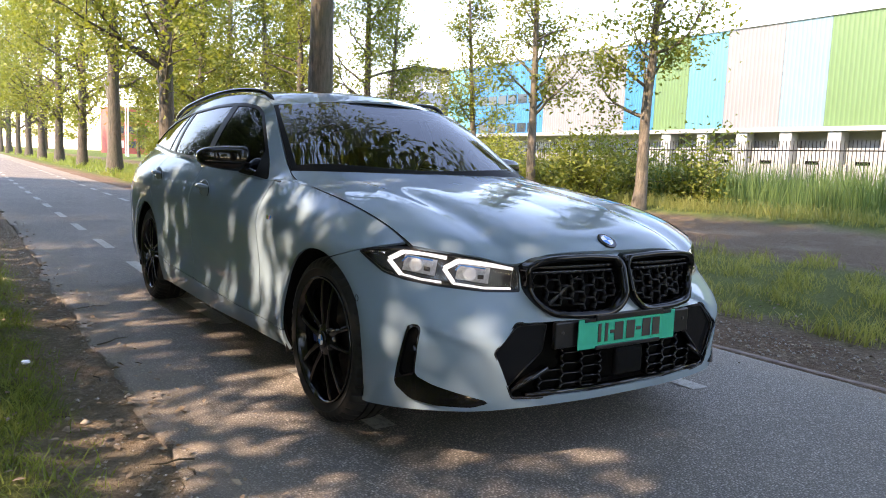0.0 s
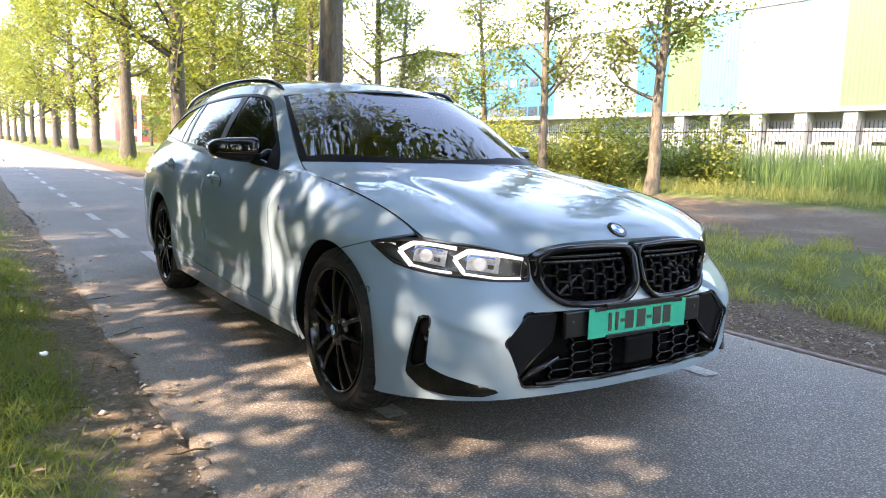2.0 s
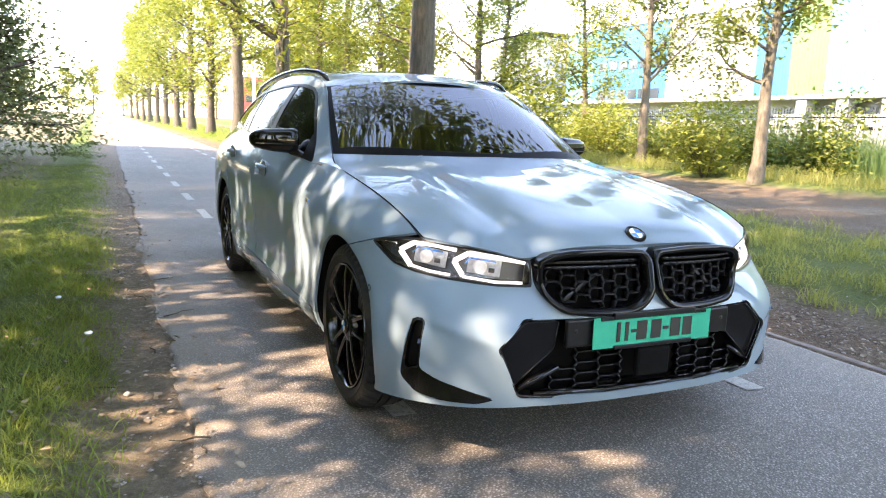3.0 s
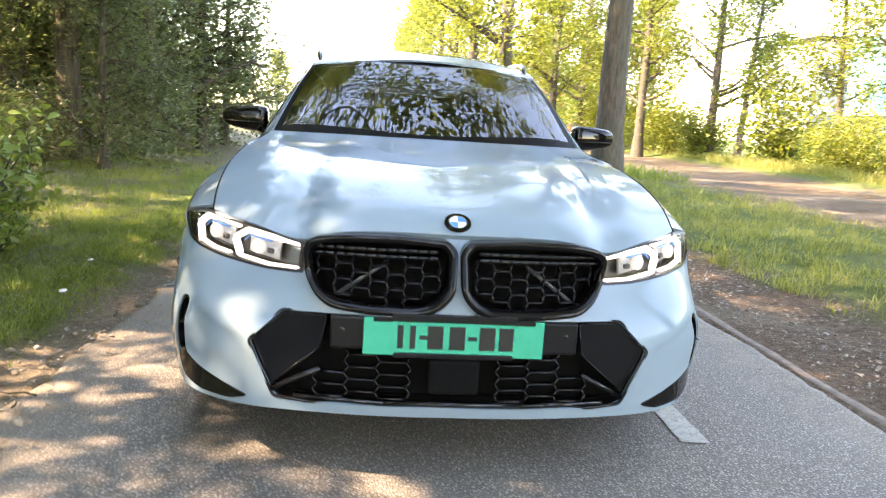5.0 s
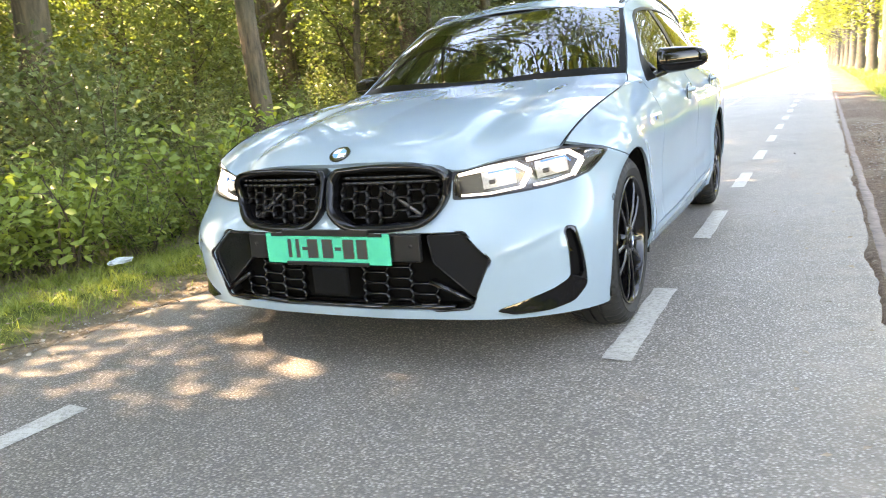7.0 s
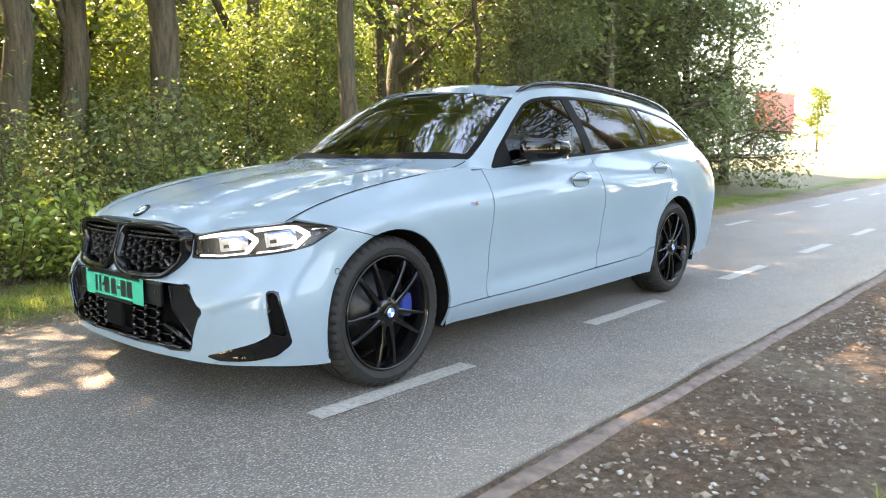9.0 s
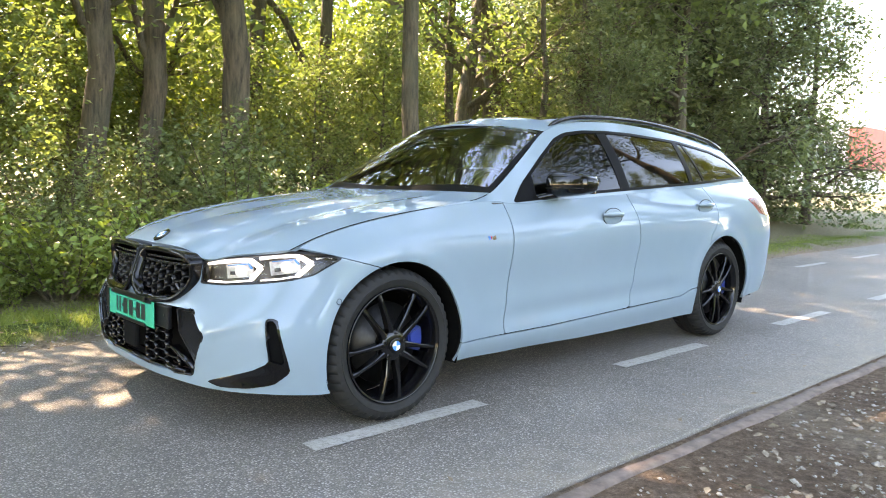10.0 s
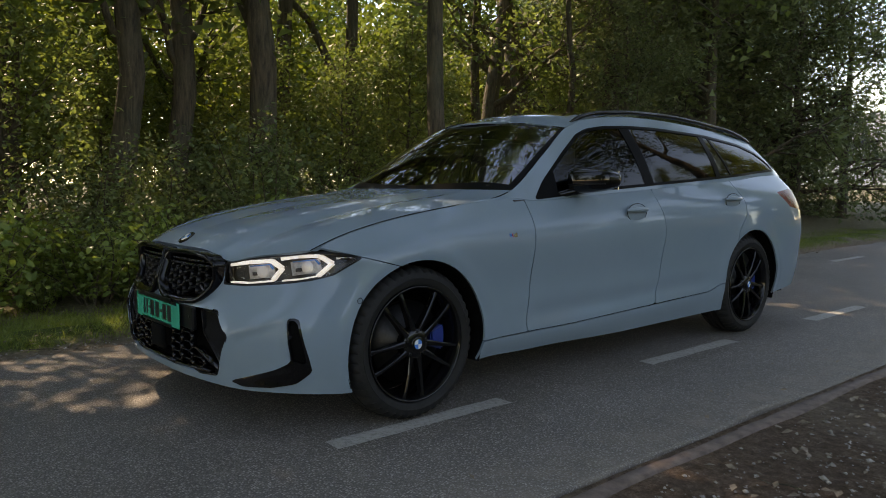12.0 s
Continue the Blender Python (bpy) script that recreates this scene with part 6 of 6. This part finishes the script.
def build_lamps(car, lens):
    top = curve([(.444, -.646, .691), (.56, -.60, .712), (.69, -.49, .733), (.754, -.434, .743), (.80, -.37, .741), (.85, -.295, .73), (.866, -.256, .716)])
    low = curve([(.445, -.661, .601), (.56, -.62, .602), (.71, -.525, .618), (.79, -.45, .632), (.835, -.375, .652), (.866, -.256, .716)])
    inwards = np.array([-.45, .85, 0])

    def at(u, w, deep):
        a, b = low(np.array([u]))[0], top(np.array([u]))[0]
        return a + (b - a) * w + inwards * deep

    for s in (1, -1):
        flip = s < 0
        mir = np.array([s, 1, 1])
        rim, clear = lens.split(lambda w: -poly_sd(w[:, 0] + w[:, 1], w[:, 2], rounded(LAMP, .008)) - 0.0075)
        lamp = part("headlight", clear.moved(-.002).data("headlight", 0, flip), LENS, car, "clear headlight lens, lamps lit")
        part("lamp_gasket", rim.moved(-.001).data("lamp_gasket", .008, flip), SATIN_BLACK, lamp, "dark gasket round the lens")
        # dark housing, open to the front
        n = 30
        v, f = [], []
        us = np.linspace(0, 1, n)
        for deep, sh in ((.004, 1.0), (.07, .8)):
            for w in (0, 1):
                for u in us:
                    v.append(at(u, .5 + (w - .5) * sh, deep) * mir)
        for k in range(n - 1):
            for a, b in ((0, 2), (2, 3), (3, 1)):
                q = (a * n + k, a * n + k + 1, b * n + k + 1, b * n + k)
                f.append(q if not flip else tuple(reversed(q)))
        f.append((0, n, 3 * n, 2 * n))
        part("housing", mesh_of("housing", v, f), LAMP_GREY, lamp, "dark lamp housing")

        def ribbon(pts, wide, deep, thick, material, name, label=""):
            pcs = []
            for (u0, w0), (u1, w1) in zip(pts, pts[1:]):
                pcs.append(bar(at(u0, w0, deep) * mir, at(u1, w1, deep) * mir, wide, thick, inwards * mir))
            return part(name, tube_mesh(name, pcs, False), material, lamp, label)

        ribbon([(.03, .86), (.20, .85), (.36, .82), (.435, .52), (.375, .16)], .0152, .008, .02, LED, "light_hook", "lit white light hook")
        ribbon([(.43, .86), (.55, .87), (.68, .84), (.765, .5), (.67, .12)], .016, .008, .02, LED, "light_hook", "lit white light hook")
        ribbon([(.05, .10), (.20, .09), (.375, .12)], .006, .010, .02, LED, "light_line", "thin lit line")
        ribbon([(.44, .10), (.55, .09), (.67, .12)], .006, .010, .02, LED, "light_line", "thin lit line")
        for u0, u1 in ((.17, .355), (.475, .665)):
            a, b = at(u0, .46, .040) * mir, at(u1, .48, .040) * mir
            part("reflector", tube_mesh("reflector", [bar(a, b, .056, .012, inwards * mir)], False), LAMP_SILVER, lamp, "silver reflector")
            c = at(u0 + (u1 - u0) * .62, .47, .034) * mir
            way = -inwards * mir / np.linalg.norm(inwards)
            part("projector", tube_mesh("projector", [tube([c, c + way * .012, c + way * .017, c + way * .020], [.0235, .0225, .015, .0005], 20)]), LAMP_WHITE, lamp, "round projector lens")
            c = at(u0 + (u1 - u0) * .18, .40, .034) * mir
            d = at(u0 + (u1 - u0) * .36, .40, .034) * mir
            part("lamp_cell", tube_mesh("lamp_cell", [bar(c, d, .014, .010, inwards * mir)], False), LAMP_GREY, lamp, "dark lamp cell")
            ribbon([(u0 + .03, .70), (u1 - .01, .70), (u1 + .015, .52)], .0045, .016, .012, BADGE_BLUE, "blue_strip", "blue accent strip")
        ribbon([(.0, .5), (.04, .5)], .07, .012, .02, SATIN_BLACK, "inner_bezel")
        ribbon([(.80, .72), (.88, .70), (.95, .55)], .010, .008, .01, CHROME, "indicator", "silver side indicator")


def build_trim(car, doors):
    # mirrors
    for s, own in ((1, doors[0][0]), (-1, doors[0][1])):
        v, f = [], []
        stations = ((0.0, 0.55), (0.015, 0.85), (0.06, 0.97), (0.2, 1.0), (0.5, 1.0), (0.75, 0.98), (0.9, 0.88), (0.97, 0.66), (1.0, 0.30))
        n = 28
        for t, k in stations:
            low, top = 0.957 + 0.030 * t**2, 1.090 - 0.006 * t - 0.014 * t**4
            cy, cz = 1.125 + 0.05 * t, (low + top) / 2
            hy, hz = (0.078 - 0.022 * t) * k, (top - low) / 2 * k
            for j in range(n):
                a = 2 * math.pi * j / n
                c, q = math.cos(a), math.sin(a)
                e = 0.62
                v.append((s * (0.805 + 0.235 * t), cy + hy * math.copysign(abs(c) ** e, c), cz + hz * math.copysign(abs(q) ** e, q)))
        for r in range(len(stations) - 1):
            for j in range(n):
                q = (r * n + j, r * n + (j + 1) % n, (r + 1) * n + (j + 1) % n, (r + 1) * n + j)
                f.append(q if s > 0 else tuple(reversed(q)))
        e0, e1 = tuple(range(n)), tuple((len(stations) - 1) * n + j for j in range(n))
        f += [tuple(reversed(e0)), e1] if s > 0 else [e0, tuple(reversed(e1))]
        mir = part("door_mirror", mesh_of("door_mirror", v, f, True), GLOSS_BLACK, own, "gloss black door mirror")
        v, q = tube([(s * .775, .955, .942), (s * .80, 1.03, .955), (s * .84, 1.10, .972)], [.016, .018, .02], 10)
        part("mirror_arm", tube_mesh("mirror_arm", [(v, q)]), GLOSS_BLACK, mir)
        pcs = [bar((s * .815, 1.052, 1.005), (s * 1.02, 1.095, 1.008), .006, .004)]
        part("mirror_indicator", tube_mesh("mirror_indicator", pcs, False), SATIN_BLACK, mir)
        part("mirror_glass", box_bm(.16, .004, .095, (s * .93, 1.207, 1.024), .0015, 2, Matrix.Rotation(radians(12 * s), 4, "Z")), CHROME, mir, "mirror glass")
        # handles
        for d, y, z, x in ((doors[0], 1.55, .853, .893), (doors[1], 2.61, .898, .887)):
            ow = d[0] if s > 0 else d[1]
            bm = bmesh.new()
            bmesh.ops.create_uvsphere(bm, u_segments=28, v_segments=14, radius=1, matrix=Matrix.Translation((s * x, y, z - .004)) @ Matrix.Diagonal((.012, .093, .052, 1)))
            for fc in bm.faces:
                fc.smooth = True
            cup = part("handle_cup", bm, PAINT, ow)
            # thin dark ring round the cup
            ring = [(s * (x + .0035), y + .089 * math.cos(t), z - .004 + .0495 * math.sin(t)) for t in np.linspace(0, 2 * np.pi, 37)]
            part("cup_outline", tube_mesh("cup_outline", [tube(ring, [.0022] * 37, 6)]), TRIM_BLACK, ow)
            pcs = [tube([(s * (x + .004), y - .095, z + .008), (s * (x + .022), y - .06, z + .012), (s * (x + .026), y, z + .013), (s * (x + .022), y + .06, z + .012), (s * (x + .004), y + .095, z + .008)], [.008, .014, .015, .014, .008], 10)]
            part("door_handle", tube_mesh("door_handle", pcs), PAINT, ow, "body-coloured door handle")
        # side badge: three slanted strokes and a letter-sized block
        for k, (m_, w) in enumerate(((BADGE_BLUE, .005), (BADGE_BLUE, .005), (BADGE_RED, .005), (CHROME, .024))):
            y = .555 + k * .008 + (.012 if k == 3 else 0)
            part("side_badge", box_bm(.003, w, .02, (s * .8905, y, .767), .0008, 1, Matrix.Rotation(radians(18), 4, "X")), m_, car)
        ring = [(s * .8935, -.295 + .0115 * math.cos(t), .548 + .0115 * math.sin(t)) for t in np.linspace(0, 2 * np.pi, 25)]
        part("parking_sensor", tube_mesh("parking_sensor", [tube(ring, [.0013] * 25, 6)]), TRIM_BLACK, car, "small round parking sensor")
    for a, b in (((-.52, .66, .982), (.10, .625, .995)), ((.05, .62, .985), (.60, .70, 1.0))):
        part("wiper", tube_mesh("wiper", [tube([a, tuple((np.array(a) + np.array(b)) / 2 + [0, 0, .012]), b], [.007, .006, .004], 6)]), SATIN_BLACK, car)
    part("cowl", box_bm(1.22, .14, .02, (0, .60, .944), .005), SATIN_BLACK, car)
    # wheel housings and floor
    part("underbody", box_bm(1.50, 4.2, .05, (0, 1.55, .225)), MATT_BLACK, car)
    for cy, cz, r in ARCHES:
        for s in (1, -1):
            a = np.linspace(-.35, math.pi + .35, 40)
            rr = r + .004
            v = [(s * xx, cy + rr * math.cos(t), cz + rr * math.sin(t)) for xx in (.885, .50) for t in a]
            f = [(k, k + 1, 40 + k + 1, 40 + k) for k in range(39)]
            f.append(tuple(range(79, 39, -1)))
            part("wheel_housing", mesh_of("wheel_housing", v, f, False), MATT_BLACK, car, "black wheel-arch liner")
    part("bulkhead", box_bm(1.3, .05, .5, (0, .5, .55)), MATT_BLACK, car)
    part("core", box_bm(1.0, .9, .38, (0, -.05, .5)), MATT_BLACK, car)


def build_cabin(car):
    part("dashboard", box_bm(1.42, .42, .20, (0, .86, .86), .05, 4), LEATHER, car, "black dashboard")
    part("cabin_floor", box_bm(1.45, 2.8, .04, (0, 2.1, .30)), LEATHER, car)
    part("load_cover", box_bm(1.3, .9, .03, (0, 3.25, .92), .01), LEATHER, car)
    for s in (1, -1):
        part("door_card", box_bm(.05, 2.6, .55, (s * .78, 1.95, .66), .02), LEATHER, car)
        seat = part("front_seat", box_bm(.50, .50, .16, (s * .37, 1.42, .50), .05, 3), LEATHER, car, "black leather front seat")
        part("seat_back", box_bm(.48, .14, .62, (s * .37, 1.72, .83), .05, 3, Matrix.Rotation(radians(-16), 4, "X")), LEATHER, seat)
        part("headrest", box_bm(.26, .10, .17, (s * .37, 1.83, 1.205), .04, 3), LEATHER, seat)
        part("rear_headrest", box_bm(.24, .09, .15, (s * .36, 2.68, 1.10), .035, 3), LEATHER, car)
    part("rear_bench", box_bm(1.3, .5, .18, (0, 2.35, .50), .05, 3), LEATHER, car)
    part("rear_backrest", box_bm(1.3, .13, .62, (0, 2.62, .78), .05, 3, Matrix.Rotation(radians(-14), 4, "X")), LEATHER, car)
    ring = [(.37 + .18 * math.cos(t), 1.06 + .05 * math.sin(t), .93 + .165 * math.sin(t)) for t in np.linspace(0, 2 * np.pi, 33)]
    wheel = part("steering_wheel", tube_mesh("steering_wheel", [tube(ring, [.015] * 33, 8)]), LEATHER, car, "black steering wheel")
    part("wheel_boss", box_bm(.14, .05, .11, (.37, 1.05, .92), .02, 3), LEATHER, wheel)
    part("inner_mirror", box_bm(.22, .03, .06, (0, 1.10, 1.27), .012, 3), SATIN_BLACK, car)
    part("sensor_pod", box_bm(.08, .07, .04, (0, 1.08, 1.275), .015, 3), SATIN_BLACK, car)


def build_car():
    car = thing("car", "pale grey-blue estate car with black trim parked on the asphalt path", "car")
    whole, lens, mouth, doors = build_body(car)
    head = build_glasshouse(car, doors)
    build_hood(car)
    build_top(car, head)
    for x, y, m, t in ((.892, 0, False, .873), (-.892, 0, True, .19), (.895, 2.852, False, .89), (-.895, 2.852, True, .2)):
        build_wheel(car, x, y, m, t)
    build_nose(car, whole, mouth)
    build_lamps(car, lens)
    build_trim(car, doors)
    build_cabin(car)
    return car


build_car()


# ---- loose things on the ground ----
def build_litter():
    rng = np.random.default_rng(40)
    # stones and chips on the bare soil by the road
    n = 4000
    y = -3.5 + 14 * rng.uniform(0, 1, n) ** 1.4
    x = 1.9 + rng.gamma(2.0, 0.28, n)
    ok = x < 3.3
    x, y = x[ok], y[ok]
    xl, yl = rng.uniform(-1.75, -1.47, 900), -3 + 11 * rng.uniform(0, 1, 900) ** 1.3
    x, y = np.r_[x, xl], np.r_[y, yl]
    x = x + 0.014 * y
    z = height_at(x, y)
    base = np.array([(1, 0, 0), (-1, 0, 0), (0, 1, 0), (0, -1, 0), (0, 0, 1), (0, 0, -1)], float)
    tri = np.array([(0, 2, 4), (2, 1, 4), (1, 3, 4), (3, 0, 4), (2, 0, 5), (1, 2, 5), (3, 1, 5), (0, 3, 5)])
    s = rng.gamma(2.2, 0.0024, (len(x), 1, 1)) + 0.002
    v = base[None] * s * rng.uniform(0.5, 1.3, (len(x), 6, 1)) * np.array([1, 1, 0.6]) + np.stack([x, y, z + 0.003], -1)[:, None]
    q = (tri[None] + 6 * np.arange(len(x))[:, None, None]).reshape(-1, 3)
    solid("gravel", quads_mesh("gravel", v.reshape(-1, 3), q), STONE, "scattered pale stones and chips on bare soil", "gravel", kind="stuff")
    # dry leaves
    n = 2800
    y = -3.5 + 13 * rng.uniform(0, 1, n) ** 1.3
    x = np.where(rng.uniform(0, 1, n) < 0.6, 1.9 + rng.gamma(2.0, 0.3, n), rng.uniform(-2.3, -1.3, n))
    x = x + 0.014 * y
    c = np.stack([x, y, height_at(x, y) + 0.012], -1)
    solid("leaf_litter", quads_mesh("leaf_litter", *leaves(c, 0.026, rng, flat=3.0)), DRY_LEAF, "brown and pale dry leaves lying about", "leaf litter", kind="stuff")
    n = 130
    x, y = rng.uniform(-1.45, 1.8, n), -3.2 + 10 * rng.uniform(0, 1, n)
    x = np.where(rng.uniform(0, 1, n) < 0.5, -1.45 + np.abs(rng.normal(0, 0.25, n)), 1.8 - np.abs(rng.normal(0, 0.3, n)))
    c = np.stack([x + 0.014 * y, y, np.full(n, 0.012)], -1)
    solid("road_litter", quads_mesh("road_litter", *leaves(c, 0.020, rng, flat=4.0)), DRY_LEAF, "few small dry leaves on the asphalt", "leaf litter", kind="stuff")
    # twigs
    for k in range(26):
        y = -2.6 + 0.33 * k + rng.uniform(-0.2, 0.2)
        x = rng.uniform(-1.75, -1.40) if k % 3 else rng.uniform(1.95, 2.9)
        a = rng.uniform(0, math.pi)
        ln = rng.uniform(0.06, 0.22)
        pts = [(0, 0, 0), (ln * .35 * math.cos(a), ln * .35 * math.sin(a), .004), (ln * .7 * math.cos(a + .3), ln * .7 * math.sin(a + .3), .002), (ln * math.cos(a + .15), ln * math.sin(a + .15), 0)]
        z = max(float(height_at(rx(x, y), y)), 0.0 if -1.45 < x < 1.8 else -1)
        solid("twig", tube_mesh("twig", [tube(pts, [.004, .0035, .003, .0015], 6)]), BARK_WOOD, "thin dry twig lying on the soil", "twig", "fallen twigs", at=Matrix.Translation((rx(x, y), y, z + .004)))
    # crumpled bag in the verge
    bm = bmesh.new()
    bmesh.ops.create_icosphere(bm, subdivisions=3, radius=1)
    for vv in bm.verts:
        k = 1 + 0.35 * noise.noise(vv.co * 2.2) + 0.15 * noise.noise(vv.co * 6)
        vv.co = Vector((vv.co.x * 0.05 * k, vv.co.y * 0.085 * k, max(vv.co.z, -0.4) * 0.024 * k))
    solid("crumpled_bag", bm, plain("pale_plastic", (0.36, 0.42, 0.44), 0.35, 0, 0.1, 12), "crumpled pale plastic bag lying in the verge", "plastic bag", at=Matrix.Translation((-2.38, .30, .085)))
    for x, y, r in ((-1.82, 1.08, .02), (-1.98, 1.9, .018)):
        bm = bmesh.new()
        bmesh.ops.create_icosphere(bm, subdivisions=2, radius=1)
        for vv in bm.verts:
            vv.co = Vector((vv.co.x * r, vv.co.y * r * 1.3, vv.co.z * r * 0.5)) * (1 + 0.3 * noise.noise(vv.co * 2))
        solid("paper_scrap", bm, BADGE_WHITE, "small crumpled white paper scrap in the grass", "litter", "paper scraps", at=Matrix.Translation((x, y, .085)))


build_litter()
